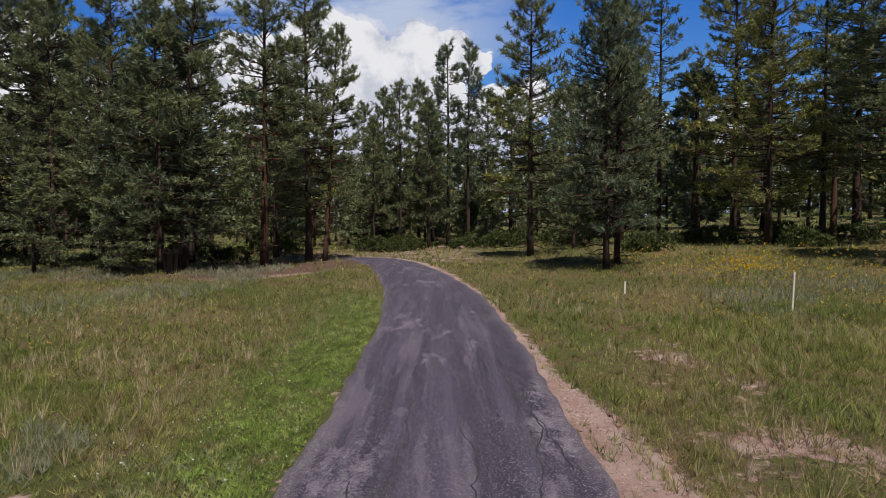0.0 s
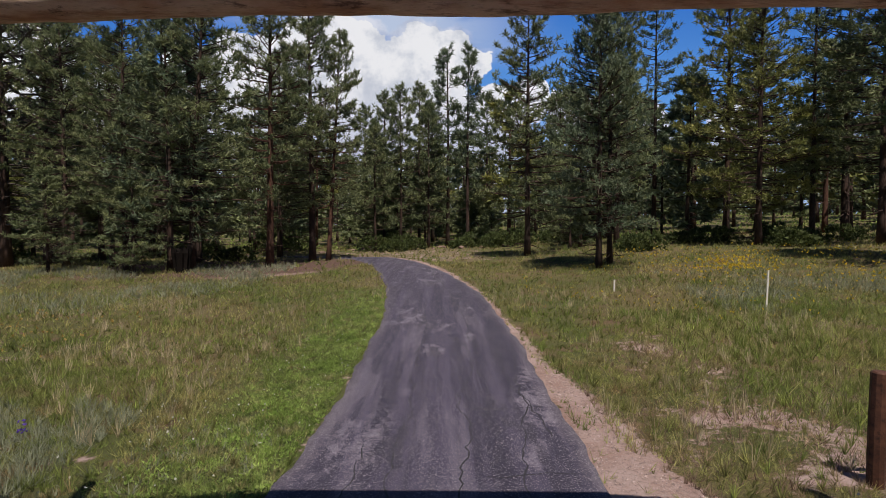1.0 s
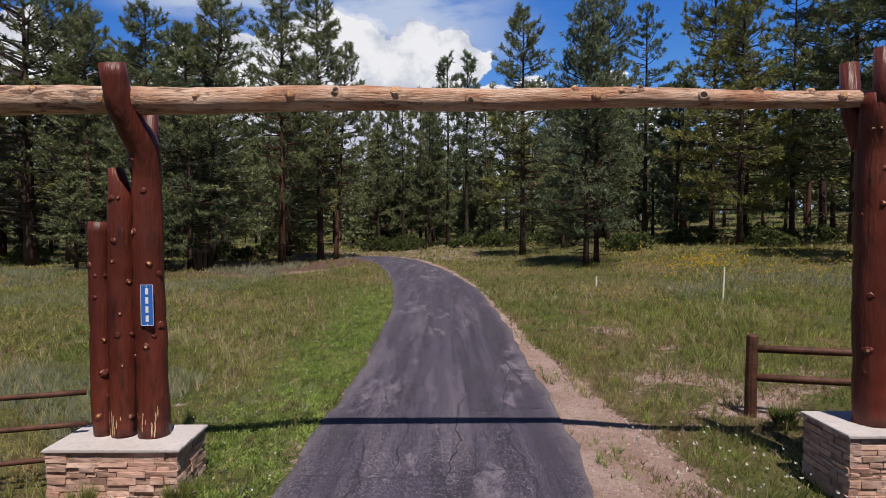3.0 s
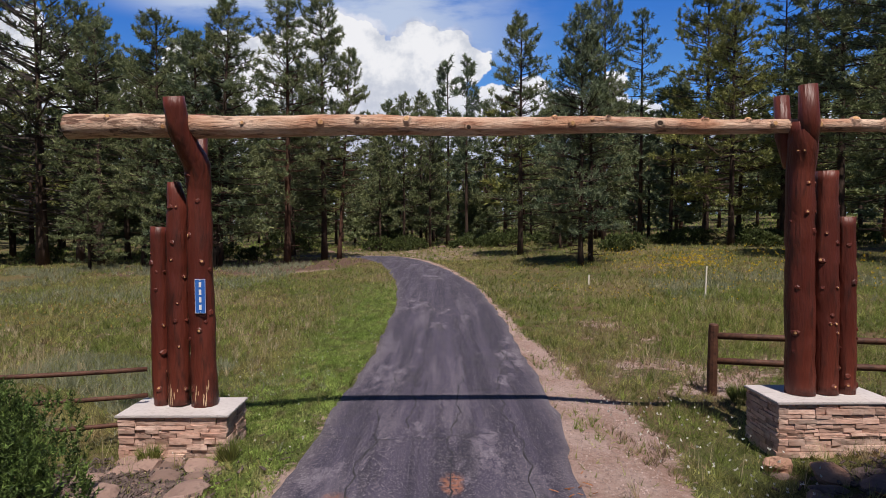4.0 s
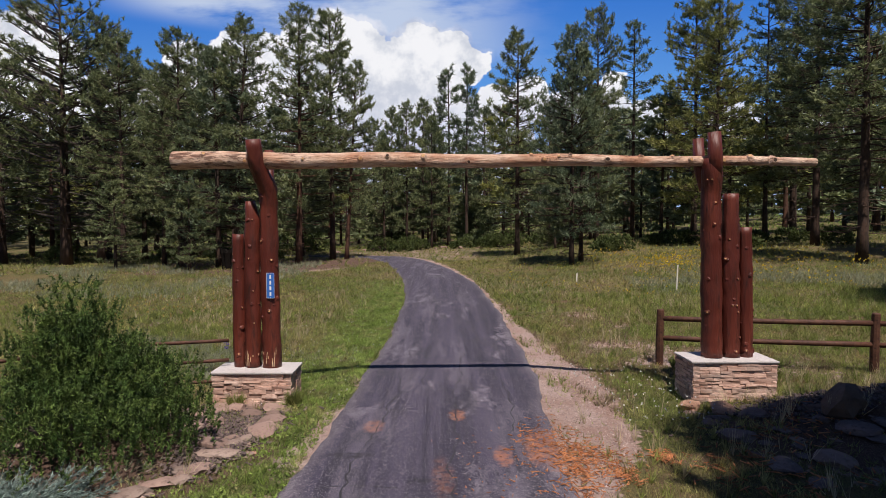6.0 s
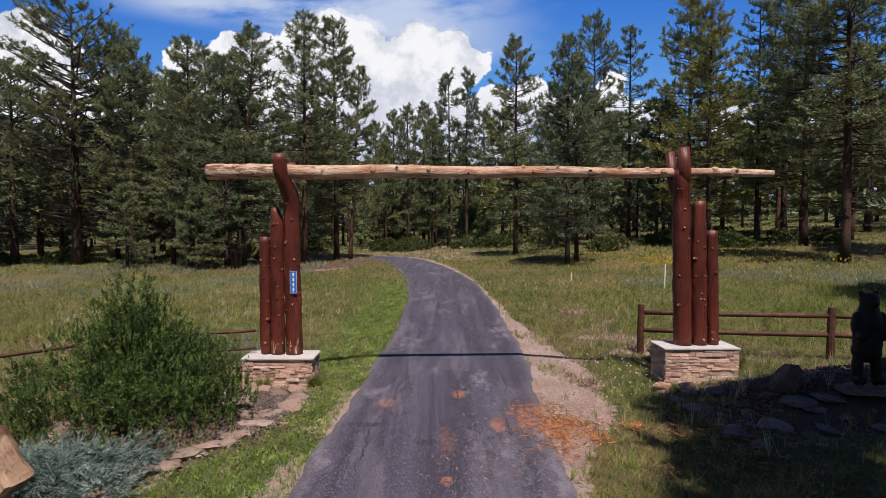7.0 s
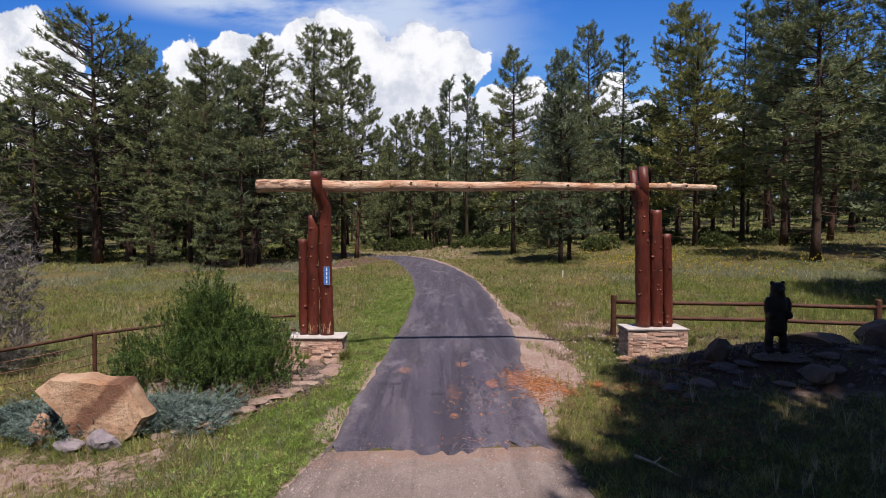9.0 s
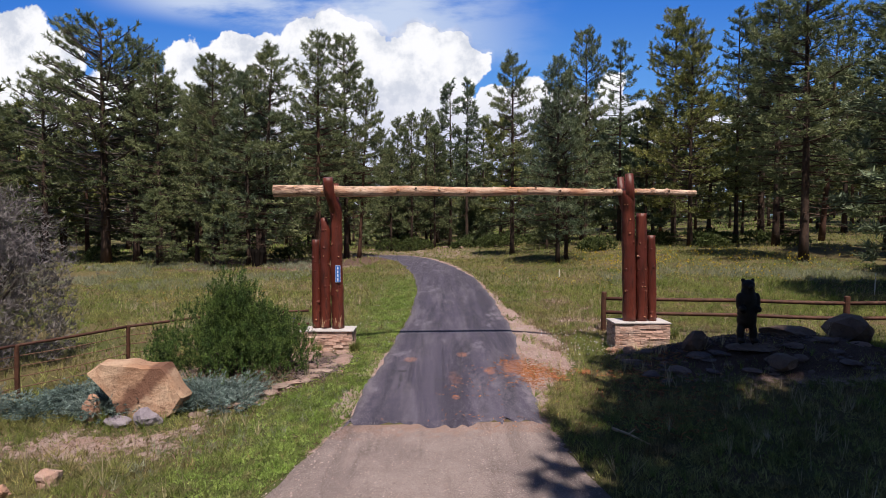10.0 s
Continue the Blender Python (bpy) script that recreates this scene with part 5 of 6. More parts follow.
turf("dry_stalks", 308, 9000, (-16, 18, -7, 24), lambda x, y: 0.9 * (patchy(x, y, 0.55, 3.0) > 0.52) * (1 - lush(x, y)) * open_soil(x, y), 3, 0.36, 0.0036, 0.2, M["straw"], "pale dry seed stalks in the meadow", lean=0.12)
turf("sage_clumps", 309, 5200, (8, 22, 13.5, 24), lambda x, y: 1.0 * (patchy(x, y, 0.6, 5.0) > 0.45) * np.exp(-((y - 17) / 3.5) ** 2), 6, 0.30, 0.010, 0.45, M["sage"], "grey-green sage clumps in the meadow")
turf("sage_far_side", 310, 6000, (-34, -8, 18, 36), lambda x, y: 1.0 * (patchy(x, y, 0.5, 1.0) > 0.5), 5, 0.34, 0.014, 0.45, M["sage"], "grey-green sage before the shaded wood")
turf("sage_by_meadow", 317, 2600, (-9, -4.5, 3.5, 9), lambda x, y: 1.0 * (patchy(x, y, 0.9, 1.9) > 0.5), 7, 0.24, 0.006, 0.4, M["sage"], "grey-green weeds in the meadow")
turf("sage_by_verge", 311, 1600, (-5, -2.0, -6, 9), lambda x, y: 1.0 * (patchy(x, y, 1.1, 0.2) > 0.62), 6, 0.14, 0.007, 0.5, M["sage"], "grey-green weeds in the verge")

turf("green_tussocks", 312, 1500, (-9, 12, -8, 16), lambda x, y: open_soil(x, y) * (1 - 0.7 * lush(x, y)), 20, 0.24, 0.0042, 0.32, M["fresh"], "green grass tussocks standing above the meadow", lean=0.2)
turf("olive_tussocks", 313, 2600, (-16, 16, -8, 22), lambda x, y: open_soil(x, y) * (1 - 0.8 * lush(x, y)), 18, 0.27, 0.0046, 0.32, M["grass"], "olive grass tussocks standing above the meadow", lean=0.2)
turf("straw_tussocks", 314, 1500, (-14, 10, -6, 20), lambda x, y: 0.9 * (patchy(x, y, 0.9, 3.0) > 0.58) * (1 - lush(x, y)), 14, 0.40, 0.0042, 0.22, M["straw"], "bleached dry grass tussocks", lean=0.15)
turf("bleached_tufts", 330, 150, (-9.5, -3.8, 4.5, 13), lambda x, y: 1.0 * (patchy(x, y, 1.3, 0.3) > 0.5), 16, 0.33, 0.005, 0.25, M["straw"], "bleached straw tufts in the meadow", lean=0.15)
turf("sunlit_grass_beyond", 331, 5500, (-20, -4, 8, 24), lambda x, y: open_soil(x, y) * (patchy(x, y, 0.5, 4.2) > 0.4), 4, 0.22, 0.010, 0.45, M["fresh"], "sunlit yellow-green grass in the meadow")
turf("dry_brown_grass", 315, 8500, (2.2, 12, 1.5, 12), lambda x, y: np.clip(bare(x, y) * 1.6, 0, 1) * (bare(x, y) < 0.8), 7, 0.15, 0.0042, 0.5, M["dry"], "dry brown grass over the bare patches")
turf("right_long_grass", 316, 3800, (5, 16, 6, 16), lambda x, y: open_soil(x, y) * (patchy(x, y, 0.5, 0.9) > 0.4), 7, 0.32, 0.007, 0.35, M["fresh"], "long fresh green grass in the meadow")

turf("dry_bed_grass", 318, 5200, (-8.5, -2.4, -6, -0.4), lambda x, y: np.clip(bare(x, y) * 1.6, 0, 1) * (bare(x, y) < 0.85), 6, 0.09, 0.0045, 0.6, M["dry"], "dry worn grass before the planting bed", lean=0.7)


def flowers(name, seed, n, area, keep, size, mat, label, lo, hi):
    rng = np.random.default_rng(seed)
    x, y = scatter(rng, n, *area, lambda a, b: keep(a, b) * off_road(a, b))
    z = zg(x, y) + rng.uniform(lo, hi, len(x))
    c = np.stack([x, y, z], 1)
    d = np.stack([rng.normal(0, 0.3, len(x)), rng.normal(-0.2, 0.3, len(x)), np.ones(len(x))], 1)
    v, f = blades(rng, c, d, 6, size, size * 0.38, 0.9)
    return place_mesh(name, v, f, mat, label, "flowers", "stuff")


flowers("yellow_flowers", 320, 9000, (8, 21, 18, 29), lambda x, y: np.clip(0.95 * np.exp(-((x - 11.4) / 1.05) ** 2 - ((y - 22.0) / 0.9) ** 2) + 0.03, 0, 1), 0.07, M["yellow"], "bank of bright yellow wildflowers", 0.25, 0.75)
flowers("scattered_yellow_flowers", 321, 900, (3, 16, 12, 26), lambda x, y: 0.7 * (patchy(x, y, 0.7, 1.3) > 0.5), 0.042, M["yellow"], "yellow wildflowers scattered in the grass", 0.2, 0.45)
flowers("far_yellow_flowers", 322, 1100, (13, 34, 14, 30), lambda x, y: np.clip(0.9 * np.exp(-((x - 14.6) / 1.5) ** 2 - ((y - 17.2) / 1.1) ** 2) + 0.22 * (x > 19), 0, 1), 0.08, M["yellow"], "yellow wildflowers near the pines", 0.3, 0.6)
flowers("ochre_flowers", 323, 90, (-14, -8, 11, 17), lambda x, y: 0.8 + 0 * x, 0.06, M["orange_petal"], "pale ochre wildflowers in the meadow", 0.2, 0.4)
flowers("white_flowers", 324, 150, (-4.6, -1.6, 2, 14), lambda x, y: 0.7 + 0 * x, 0.022, M["white_petal"], "small white flowers in the verge", 0.1, 0.17)
flowers("white_flowers_by_gate", 325, 130, (2.3, 4.0, 0.5, 4.2), lambda x, y: 0.8 + 0 * x, 0.028, M["white_petal"], "small white flowers beside the gravel", 0.12, 0.22)
flowers("lupine", 326, 12, (-5.40, -5.28, 6.3, 6.45), lambda x, y: 1.0 + 0 * x, 0.03, M["purple"], "purple lupine spike in the meadow", 0.25, 0.42)


# ---- rocks ----
def stone_thing(name, x, y, size, seed, mat, label, category, turn=0.0, sub=3, sink=0.04, group="", tilt=0.0):
    bm = bmesh.new()
    rock(bm, size, seed, sub)
    ob = tagged(part(name, bm, mat), label, category, group)
    ob.matrix_basis = pose(x, y, float(zg(x, y)) - sink, tilt, 0, turn)
    return ob


def big_boulder():
    """A broad slab of a boulder on its narrow foot, its flat face to the drive."""
    rnd = random.Random(4)
    prof = ((-0.28, -0.06), (0.42, -0.08), (0.80, 0.08), (0.97, 0.36), (0.80, 0.60), (0.52, 0.94), (-0.02, 0.97), (-0.78, 1.04), (-1.0, 0.86), (-0.60, 0.46))
    bm = bmesh.new()
    layers = []
    for y, k, lift in ((-0.30, 0.95, 0.0), (-0.24, 1.0, 0.0), (0.05, 1.0, 0.0), (0.22, 0.90, 0.0), (0.34, 0.7, 0.0)):
        layers.append([bm.verts.new((px * k + 0.06 * y, y + 0.14 * (pz - 0.5), 0.45 + (pz - 0.45) * k + lift * 0.3)) for px, pz in prof])
    for a, b in zip(layers, layers[1:]):
        for i in range(len(prof)):
            j = (i + 1) % len(prof)
            bm.faces.new((a[i], a[j], b[j], b[i]))
    bm.faces.new(layers[0])
    bm.faces.new(layers[-1][::-1])
    bmesh.ops.triangulate(bm, faces=bm.faces)
    bmesh.ops.subdivide_edges(bm, edges=bm.edges, cuts=3, use_grid_fill=True, fractal=0.12, seed=3)
    for v in bm.verts:
        p = v.co * 1.0
        strata = 0.016 * math.sin((p.z * 0.9 + p.x * 0.75) * 12 + 5 * noise.noise(p * 2.2)) + 0.05 * noise.noise(p * 4.5)
        v.co += Vector((0.0, 0.5 * strata, 0.0)) + Vector((noise.noise(p * 2.2), noise.noise(p * 2.2 + Vector((9, 0, 0))), noise.noise(p * 2.2 + Vector((0, 9, 0))))) * 0.065
    ob = tagged(part("boulder", bm, M["bigstone"]), "large tan sandstone boulder with a flat broken face", "boulder")
    ob.matrix_basis = pose(-5.95, -2.4, float(zg(-5.95, -2.4)) - 0.02, 0, 0, 6) @ Matrix.Diagonal((0.84, 1, 0.98, 1))


big_boulder()
stone_thing("rock", -6.72, -2.7, (0.20, 0.18, 0.28), 71, M["boulder"], "small ochre rock leaning by the boulder", "rock", 20)
stone_thing("rock", -5.62, -2.95, (0.24, 0.20, 0.19), 72, M["greyrock"], "rounded lilac-grey rock before the boulder", "rock", 10)
stone_thing("rock", -6.1, -2.98, (0.27, 0.18, 0.11), 73, M["greyrock"], "flat lilac-grey rock before the boulder", "rock", -15)
stone_thing("rock", -5.75, -5.35, (0.19, 0.16, 0.16), 74, M["stone"], "pale rock in the grass", "rock", 40)
stone_thing("rock", -6.15, -5.75, (0.15, 0.14, 0.12), 75, M["boulder"], "small tan rock in the grass", "rock", 70)
rr = random.Random(31)
edge = [(-2.95, 1.3), (-3.05, 0.7), (-3.2, 0.15), (-3.3, -0.35), (-3.5, -0.8), (-3.8, -1.2), (-4.15, -1.6), (-4.5, -2.1), (-4.95, -2.5)]
for i in range(24):
    u = i / 23 * (len(edge) - 1)
    (xa, ya), (xb, yb) = edge[int(u)], edge[min(int(u) + 1, len(edge) - 1)]
    x, y = xa + (xb - xa) * (u % 1) + rr.uniform(-0.16, 0.10), ya + (yb - ya) * (u % 1) + rr.uniform(-0.06, 0.06)
    big = rr.uniform(0.15, 0.34) if i % 3 else rr.uniform(0.26, 0.38)
    stone_thing("edging_stone", x, y, (big, big * rr.uniform(0.5, 0.75), rr.uniform(0.035, 0.065)), 80 + i, M["paleslab"] if i % 3 else M["slab"], "flat edging stone round the planting bed", "rock", rr.uniform(-40, 60), 2, sink=0.005, group="edging stones", tilt=rr.uniform(-9, 9))
for i in range(130):
    x, y = rr.uniform(-4.4, -2.75), rr.uniform(-0.1, 2.35)
    if x < -3.5 and y < 0.8:
        continue
    s = rr.uniform(0.04, 0.11) if i % 4 else rr.uniform(0.14, 0.24)
    stone_thing("flat_stone", x, y, (s * 1.3, s, s * rr.uniform(0.25, 0.45)), 100 + i, M["slab"] if rr.random() < 0.9 else M["boulder"], "flat loose stone before the pier", "rock", rr.uniform(0, 180), 2, sink=0.008, group="loose stones by the pier", tilt=rr.uniform(-10, 10))
stone_thing("boulder", 5.25, 0.15, (0.34, 0.28, 0.28), 150, M["boulder_dark"], "upright brown rock on the bed", "boulder", 15, 2)
stone_thing("boulder", 6.55, -1.1, (0.44, 0.34, 0.20), 151, M["boulder_dark"], "rounded brown boulder in the shaded bed", "boulder", 50, 2)
stone_thing("boulder", 7.75, 0.75, (0.70, 0.32, 0.17), 152, M["boulder_dark"], "long low brown boulder behind the statue", "boulder", -12)
stone_thing("boulder", 9.35, 0.85, (0.74, 0.60, 0.42), 153, M["boulder_dark"], "big rounded brown boulder by the fence", "boulder", 80, 2)
stone_thing("stone_slab", 6.35, -0.25, (0.66, 0.40, 0.06), 154, M["boulder_dark"], "flat stone slab under the statue", "stone slab", 5)
stone_thing("rock", 3.85, 1.75, (0.22, 0.16, 0.13), 155, M["boulder"], "pinkish rock by the pier's corner", "rock", 30)
stone_thing("rock", 4.15, 1.3, (0.24, 0.17, 0.13), 156, M["boulder"], "pinkish rock before the pier", "rock", 110)
for i in range(190):
    x, y = rr.uniform(3.7, 9.5), rr.uniform(-1.3, 1.85)
    s = rr.uniform(0.04, 0.13) if i % 4 else rr.uniform(0.14, 0.24)
    if (x - 6.3) ** 2 + (y + 0.25) ** 2 < 0.5:
        continue
    # two in three take the darker slate tone to deepen the bed's shade
    stone_thing("flat_stone", x, y, (s * 1.3, s, s * rr.uniform(0.22, 0.42)), 170 + i, M["slate"] if i % 3 else M["slab"], "flat stone on the raised bed, toned dark for shade", "rock", rr.uniform(0, 180), 2, group="stones of the raised bed", tilt=rr.uniform(-12, 12))
for i in range(26):
    x, y = rr.uniform(-16, 9), rr.uniform(50.5, 55)
    s = rr.uniform(0.2, 0.55)
    stone_thing("field_stone", x, y, (s * 1.1, s * 0.8, s * 0.4), 260 + i, M["slab"], "pinkish field stone by the wood", "rock", rr.uniform(0, 180), 1, group="field stones")


def chips(name, seed, n, places, ln, wd, th, mat, label, category):
    """Loose slivers lying flat: wedge-shaped slips with thickness."""
    rng = np.random.default_rng(seed)
    V, F = [], []
    for k in range(n):
        cx, cy, sx, sy = places[rng.integers(len(places))]
        x, y = rng.normal(cx, sx), rng.normal(cy, sy)
        a, l, w, t = rng.uniform(0, 3.14), ln * rng.uniform(0.3, 1.4), wd * rng.uniform(0.5, 1.4), th * rng.uniform(0.6, 1.4)
        z = float(zg(x, y)) + 0.028 + rng.uniform(0, th * 2.0)
        ca, sa = math.cos(a), math.sin(a)
        tip = rng.uniform(-0.4, 0.9) * th * 3
        b = len(V)
        for u, s, h in ((-1, -0.7, 0), (1, -0.5, tip), (1, 0.6, tip), (-1, 0.8, 0), (-0.9, -0.6, t), (0.9, -0.4, tip + t), (0.9, 0.5, tip + t), (-0.9, 0.7, t)):
            V.append((x + u * l / 2 * ca - s * w / 2 * sa, y + u * l / 2 * sa + s * w / 2 * ca, z + h))
        F += [(b, b + 1, b + 5, b + 4), (b + 1, b + 2, b + 6, b + 5), (b + 2, b + 3, b + 7, b + 6), (b + 3, b, b + 4, b + 7), (b + 4, b + 5, b + 6, b + 7), (b + 3, b + 2, b + 1, b)]
    return place_mesh(name, V, F, mat, label, category, "stuff")


chips("bark_chips", 401, 1100, [(1.4, -0.1, 0.14, 0.5), (1.45, -0.7, 0.16, 0.35), (2.6, -0.28, 0.10, 0.10), (1.3, -1.1, 0.12, 0.4), (1.75, -0.3, 0.2, 0.25), (1.1, -0.1, 0.25, 0.6), (1.9, -0.9, 0.12, 0.15)], 0.085, 0.016, 0.006, M["chip"], "heap of orange bark slivers spilt beside the drive", "bark chips")
chips("bark_chips_in_shade", 402, 620, [(3.5, -0.8, 0.4, 0.5), (4.0, -1.6, 0.5, 0.5), (3.2, -2.7, 0.4, 0.7), (4.6, 0.2, 0.4, 0.3), (3.0, -3.6, 0.5, 0.5)], 0.13, 0.02, 0.008, M["chip"], "red-orange bark slivers under the pines' shade", "bark chips")
chips("slate_chips", 405, 3600, [(-3.6, 1.5, 0.45, 0.5), (-3.2, 0.8, 0.25, 0.5), (-3.9, 1.9, 0.35, 0.25), (-3.4, 0.0, 0.2, 0.4), (5.2, 0.9, 0.6, 0.5), (6.6, 0.6, 1.0, 0.5)], 0.08, 0.05, 0.012, M["slate"], "grey-purple slate chips over the beds", "slate chips")
chips("bark_crumbs", 403, 160, [(0.6, -0.6, 0.5, 0.8), (0.0, -1.9, 0.3, 0.4), (0.8, -1.2, 0.5, 0.6), (0.0, -3.5, 0.6, 0.3)], 0.05, 0.014, 0.004, M["chip"], "bark crumbs strewn over the asphalt", "bark chips")


def pebbles():
    rng = np.random.default_rng(404)
    x, y = scatter(rng, 20000, 1.4, 4.0, -5, 14, lambda a, b: (bare(a, b) > 0.72) * (a < 3.6) * off_road(a, b) * 0.9)
    ax, ay = rng.uniform(-3.2, 1.9, 7000), rng.uniform(-9, -3.85, 7000)
    on = ~off_road(ax, ay)
    x, y = np.concatenate([x, ax[on]]), np.concatenate([y, ay[on]])
    s = 0.006 + 0.015 * rng.random(len(x)) ** 2
    z = zg(x, y) + 0.012
    q = np.array([(1, 0, -0.3), (-0.5, 0.87, -0.3), (-0.5, -0.87, -0.3), (0, 0, 0.7)])
    a = rng.uniform(0, 6.28, len(x))
    rx = q[None, :, 0] * np.cos(a)[:, None] - q[None, :, 1] * np.sin(a)[:, None]
    ry = q[None, :, 0] * np.sin(a)[:, None] + q[None, :, 1] * np.cos(a)[:, None]
    v = np.stack([x[:, None] + rx * s[:, None], y[:, None] + ry * s[:, None], z[:, None] + q[None, :, 2] * s[:, None]], -1).reshape(-1, 3)
    b = np.arange(len(x))[:, None] * 4
    f = np.concatenate([b + np.array(t) for t in ((0, 1, 3), (1, 2, 3), (2, 0, 3))], 0)
    place_mesh("gravel", v, f, M["gravelchip"], "loose pink gravel on the drive's shoulder", "gravel", "stuff")


pebbles()


# ---- stakes and the statue ----
def survey_stake(x, y, h, w, label):
    bm = bmesh.new()
    box(bm, -w / 2, w / 2, -w / 4, w / 4, -0.1, h, 0.004)
    ob = tagged(part("stake", bm, M["stake"]), label, "stake", "survey stakes")
    ob.matrix_basis = pose(x, y, float(zg(x, y)), 1.5, 1, 12)


survey_stake(8.89, 14.64, 1.10, 0.05, "tall white survey stake in the meadow")
survey_stake(6.2, 19.4, 0.42, 0.06, "short white survey stake in the meadow")
survey_stake(17.2, 10.6, 0.9, 0.05, "thin weathered stake behind the rail fence")


def charred_stump(x, y):
    rnd = random.Random(12)
    bm = bmesh.new()
    n, rings = 22, []
    for k, (z, r) in enumerate(((-0.1, 0.40), (0.35, 0.42), (0.75, 0.47), (1.1, 0.53), (1.3, 0.52))):
        ring = []
        for i in range(n):
            a = 6.283 * i / n
            q = r * (1 + 0.13 * math.sin(i * 2.9) + rnd.uniform(-0.05, 0.05))
            ring.append(bm.verts.new((q * math.cos(a), q * math.sin(a), z + (rnd.uniform(-0.22, 0.2) if k == 4 else 0))))
        rings.append(ring)
    for a, b in zip(rings, rings[1:]):
        for i in range(n):
            bm.faces.new((a[i], a[(i + 1) % n], b[(i + 1) % n], b[i]))
    mid = bm.verts.new((0, 0, 0.8))
    for i in range(n):
        bm.faces.new((rings[-1][i], rings[-1][(i + 1) % n], mid))
    ob = tagged(part("stump", bm, M["char_shaded"]), "thick charred stump in the shade of the pines", "stump")
    ob.matrix_basis = pose(x, y, float(zg(x, y)) - 0.02)


charred_stump(-13.85, 31.1)


def fallen_stick(pts, radius, mat, label):
    """A thin bent stick lying on the ground, with one side twig."""
    place = [Vector((x, y, float(zg(x, y)) + h)) for x, y, h in pts]
    th = empty("fallen_branch", place[0], label, "branch")
    bm = bmesh.new()
    tube(bm, [p - place[0] for p in place], [radius * (1 - 0.6 * i / (len(place) - 1)) for i in range(len(place))], 7, 0.05, 5)
    part("stem", bm, mat, th)
    bm = bmesh.new()
    mid = place[1] - place[0]
    tube(bm, [mid, mid + Vector((0.10, 0.07, 0.03)), mid + Vector((0.16, 0.15, 0.03))], [radius * 0.5, radius * 0.35, radius * 0.15], 5)
    part("twig", bm, mat, th)


fallen_stick([(2.12, -4.00, 0.05), (2.28, -4.26, 0.07), (2.50, -4.60, 0.04)], 0.026, M["stain_worn"], "pale stripped branch lying in the shaded grass")


def bear_statue():
    bm = bmesh.new()
    lumps = [
        ((0, 0, 0.62), (0.225, 0.20, 0.33)), ((0, -0.01, 0.88), (0.225, 0.19, 0.24)), ((0, 0.02, 0.46), (0.23, 0.20, 0.17)),
        ((-0.15, 0, 0.20), (0.085, 0.11, 0.25)), ((0.15, 0, 0.20), (0.085, 0.11, 0.25)),
        ((-0.155, -0.07, 0.05), (0.085, 0.16, 0.06)), ((0.155, -0.07, 0.05), (0.085, 0.16, 0.06)),
        ((-0.2, -0.04, 0.86), (0.085, 0.1, 0.19)), ((0.2, -0.04, 0.86), (0.085, 0.1, 0.19)),
        ((-0.18, -0.15, 0.72), (0.075, 0.14, 0.075)), ((0.18, -0.15, 0.72), (0.075, 0.14, 0.075)),
        ((0, -0.02, 1.06), (0.16, 0.15, 0.15)), ((0, -0.03, 1.20), (0.150, 0.15, 0.125)),
        ((0, -0.16, 1.18), (0.062, 0.10, 0.055)), ((-0.115, 0.0, 1.305), (0.05, 0.035, 0.045)), ((0.115, 0.0, 1.305), (0.05, 0.035, 0.045)),
    ]
    for (cx, cy, cz), (sx, sy, sz) in lumps:
        r = bmesh.ops.create_uvsphere(bm, u_segments=20, v_segments=14, radius=1.0)
        for v in r["verts"]:
            v.co = Vector((cx + v.co.x * sx, cy + v.co.y * sy, cz + v.co.z * sz))
    ob = tagged(part("bear_statue", bm, M["black"]), "black standing bear statue on a flat slab", "statue")
    m = ob.modifiers.new("remesh", "REMESH")
    m.mode, m.voxel_size, m.use_smooth_shade = "VOXEL", 0.022, True
    ob.matrix_basis = pose(6.205, -0.25, 0.824, 0, 0, -6) @ Matrix.Diagonal((0.90, 0.95, 1.05, 1))


bear_statue()


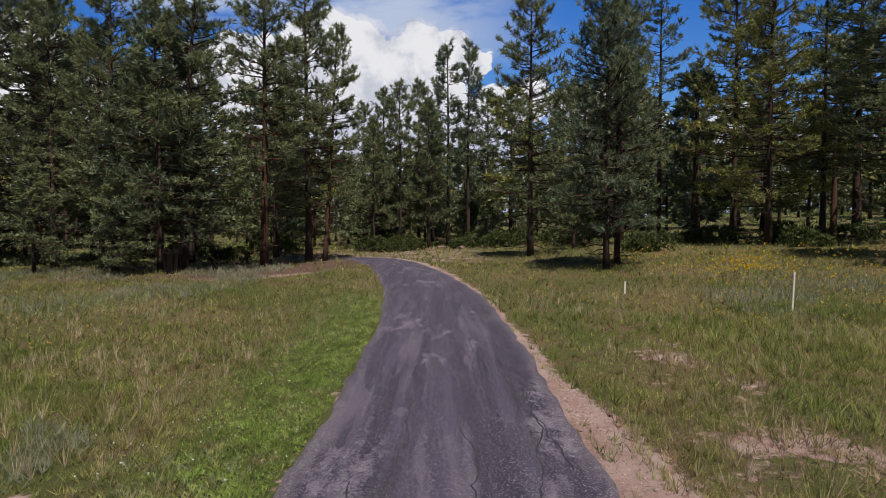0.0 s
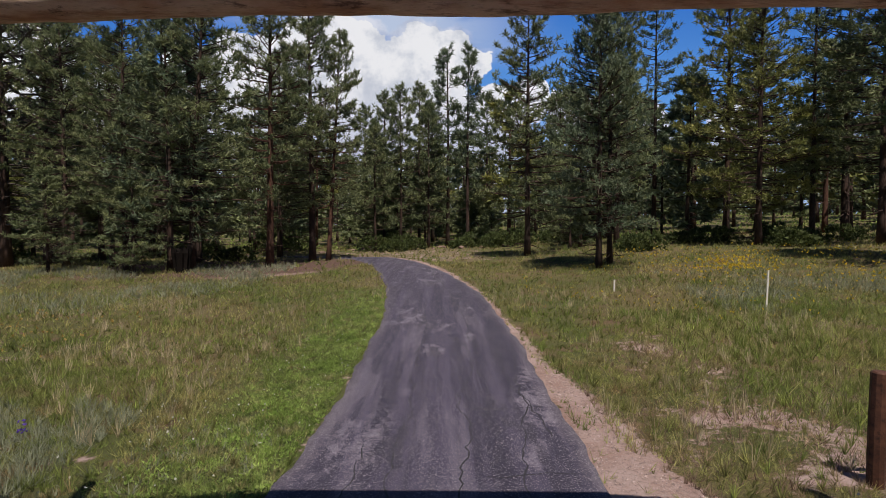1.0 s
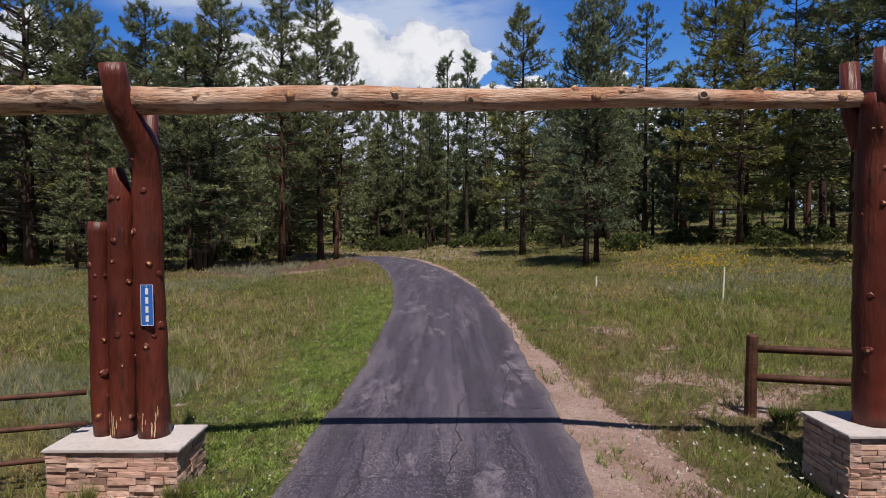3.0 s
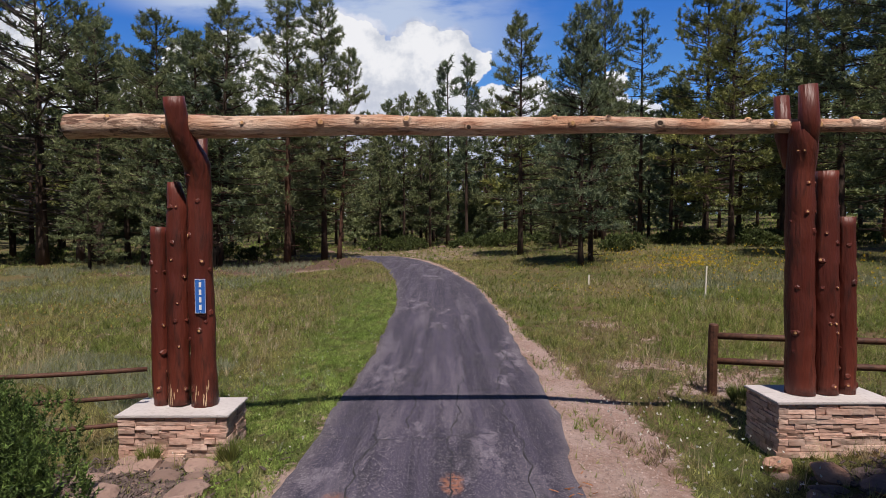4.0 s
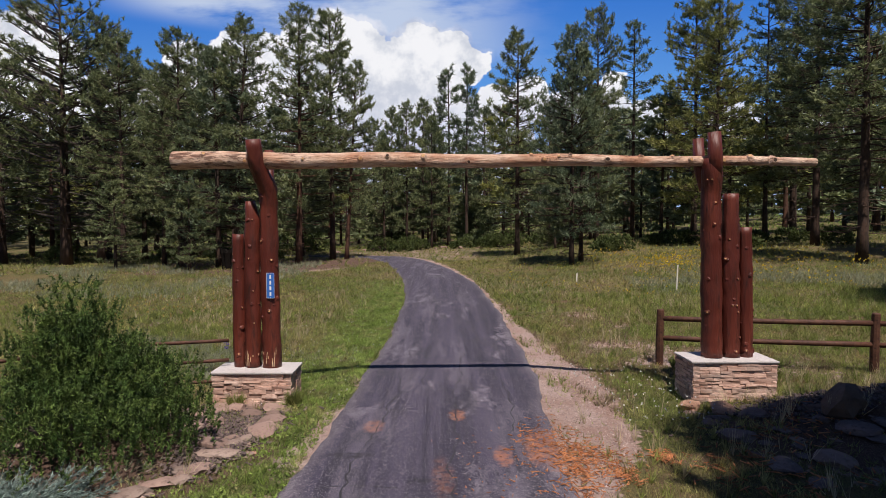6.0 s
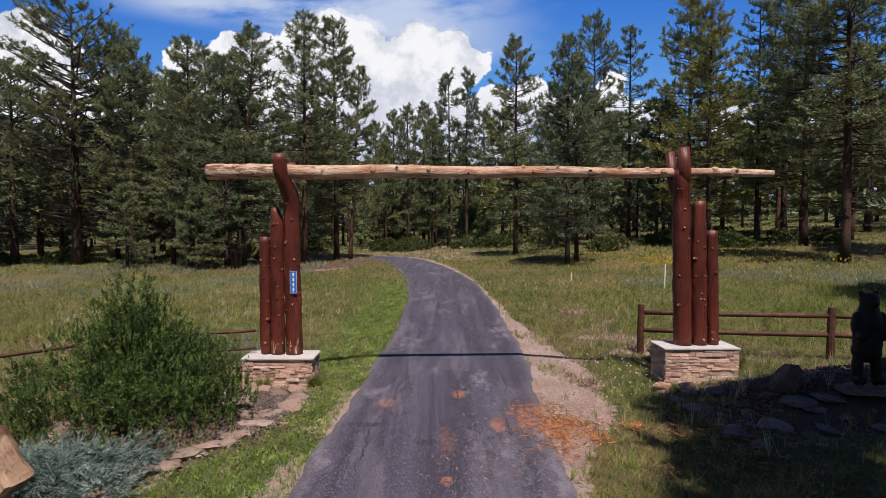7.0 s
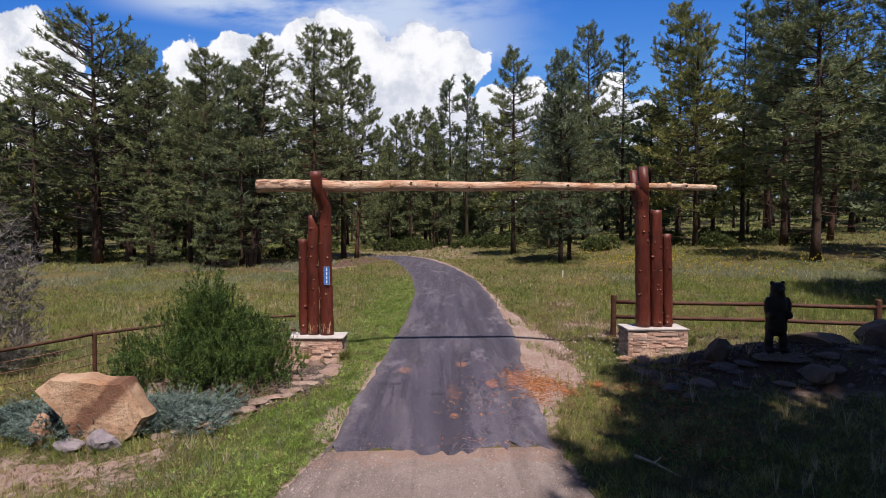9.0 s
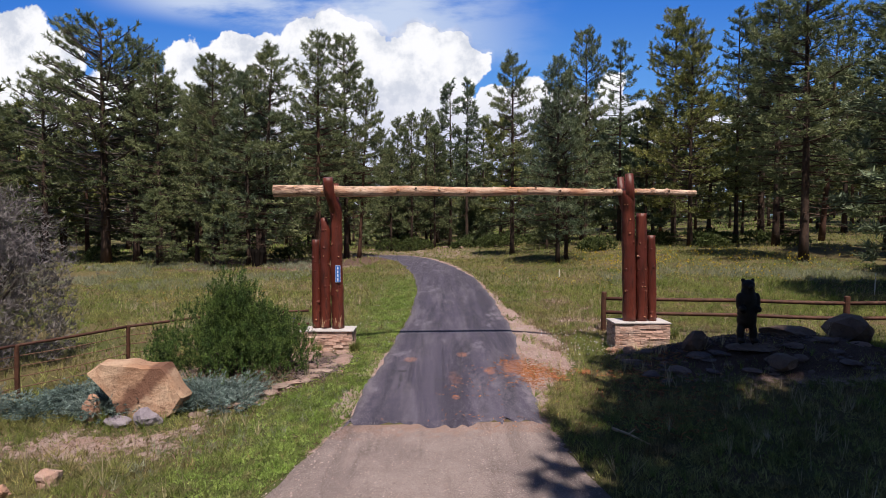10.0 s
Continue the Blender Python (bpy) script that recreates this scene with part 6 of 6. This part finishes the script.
# ---- clouds ----
def clouds():
    """A far sheet of sky: heaped white clouds and a thin veil, clear between."""
    m, nt, bs = material("clouds")
    nt.nodes.remove(bs)
    v = coords(nt)
    warp = node(nt, "TexNoise", Scale=0.012, Detail=7.0, Roughness=0.6)
    nt.links.new(v, warp.inputs["Vector"])
    sc = nt.nodes.new("ShaderNodeVectorMath")
    sc.operation = "MULTIPLY_ADD"
    sc.inputs[1].default_value, sc.inputs[2].default_value = (95, 0, 95), (-47, 0, -47)
    nt.links.new(warp.outputs["Color"], sc.inputs[0])
    add = nt.nodes.new("ShaderNodeVectorMath")
    nt.links.new(v, add.inputs[0])
    nt.links.new(sc.outputs[0], add.inputs[1])
    field = None
    heaps = ((-968, 455, 85), (-892, 404, 81), (-1000, 353, 95), (-576, 395, 61), (-525, 372, 68), (-457, 420, 60), (-391, 396, 74), (-298, 421, 74), (-231, 446, 68), (-165, 405, 81), (-86, 378, 81), (-19, 416, 65), (48, 409, 57), (90, 385, 45), (-7, 324, 95), (-102, 285, 95), (-221, 314, 108), (-354, 303, 108), (-488, 292, 108), (227, 300, 55), (153, 300, 47), (429, 326, 38), (442, 266, 54), (503, 232, 68), (328, 258, 68), (720, 208, 81), (924, 191, 81), (-250, 215, 110), (-90, 205, 110), (60, 215, 100), (-420, 205, 110), (170, 230, 80), (-938, 273, 122), (-778, 290, 95), (-647, 272, 108))
    for x, z, r in heaps:
        d = nt.nodes.new("ShaderNodeVectorMath")
        d.operation = "DISTANCE"
        d.inputs[1].default_value = (x, 0, z)
        nt.links.new(add.outputs[0], d.inputs[0])
        e = calc(nt, "SUBTRACT", 1.0, calc(nt, "DIVIDE", d.outputs["Value"], r))
        field = e if field is None else calc(nt, "MAXIMUM", field, e)
    heap = ramp(nt, field, 0.0, 0.10)
    sep = nt.nodes.new("ShaderNodeSeparateXYZ")
    nt.links.new(v, sep.inputs[0])
    veil = noisy(nt, coords(nt, (0.0022, 1, 0.0075)), 1.0, 6, 0.6)
    slope = calc(nt, "ADD", sep.outputs[2], calc(nt, "MULTIPLY", sep.outputs[0], 0.16))
    band = calc(nt, "MULTIPLY", ramp(nt, slope, 380, 450), calc(nt, "SUBTRACT", 1.0, ramp(nt, sep.outputs[0], -80, 350)))
    band = calc(nt, "MULTIPLY", band, ramp(nt, sep.outputs[0], -860, -560))
    veil = calc(nt, "MULTIPLY", calc(nt, "MULTIPLY", ramp(nt, veil, 0.34, 0.56), band), 0.80)
    low = calc(nt, "MULTIPLY", calc(nt, "SUBTRACT", 1.0, ramp(nt, sep.outputs[2], 120, 290)), calc(nt, "SUBTRACT", 0.95, calc(nt, "MULTIPLY", ramp(nt, sep.outputs[0], 60, 420), 0.4)))
    alpha = calc(nt, "MAXIMUM", calc(nt, "MAXIMUM", heap, veil), low)
    shade = noisy(nt, v, 0.0085, 7, 0.62)
    col = mix(nt, ramp(nt, shade, 0.38, 0.56), (0.56, 0.59, 0.67), (0.84, 0.84, 0.87))
    col = mix(nt, calc(nt, "SUBTRACT", 1.0, ramp(nt, field, -0.2, 0.02)), col, (0.58, 0.65, 0.77))
    col = mix(nt, calc(nt, "SUBTRACT", 1.0, ramp(nt, sep.outputs[2], 150, 370)), col, (0.50, 0.53, 0.66))
    blue = mix(nt, ramp(nt, sep.outputs[2], 120, 620), (0.145, 0.37, 0.77), (0.031, 0.155, 0.56))
    em = nt.nodes.new("ShaderNodeEmission")
    nt.links.new(mix(nt, alpha, blue, col), em.inputs[0])
    nt.links.new(em.outputs[0], nt.nodes["Material Output"].inputs[0])
    n = 24
    xs = np.linspace(-2200, 2200, n)
    v = [(x, 0, z) for z in (-60, 1500) for x in xs]
    f = [(i, i + 1, n + i + 1, n + i) for i in range(n - 1)]
    ob = tagged(part("backdrop", mesh_of("backdrop", v, f), m), "blue sky with heaped white clouds", "sky", kind="structure")
    ob.matrix_basis = pose(0, 1400, 0, 0, -1.14, 0)


clouds()
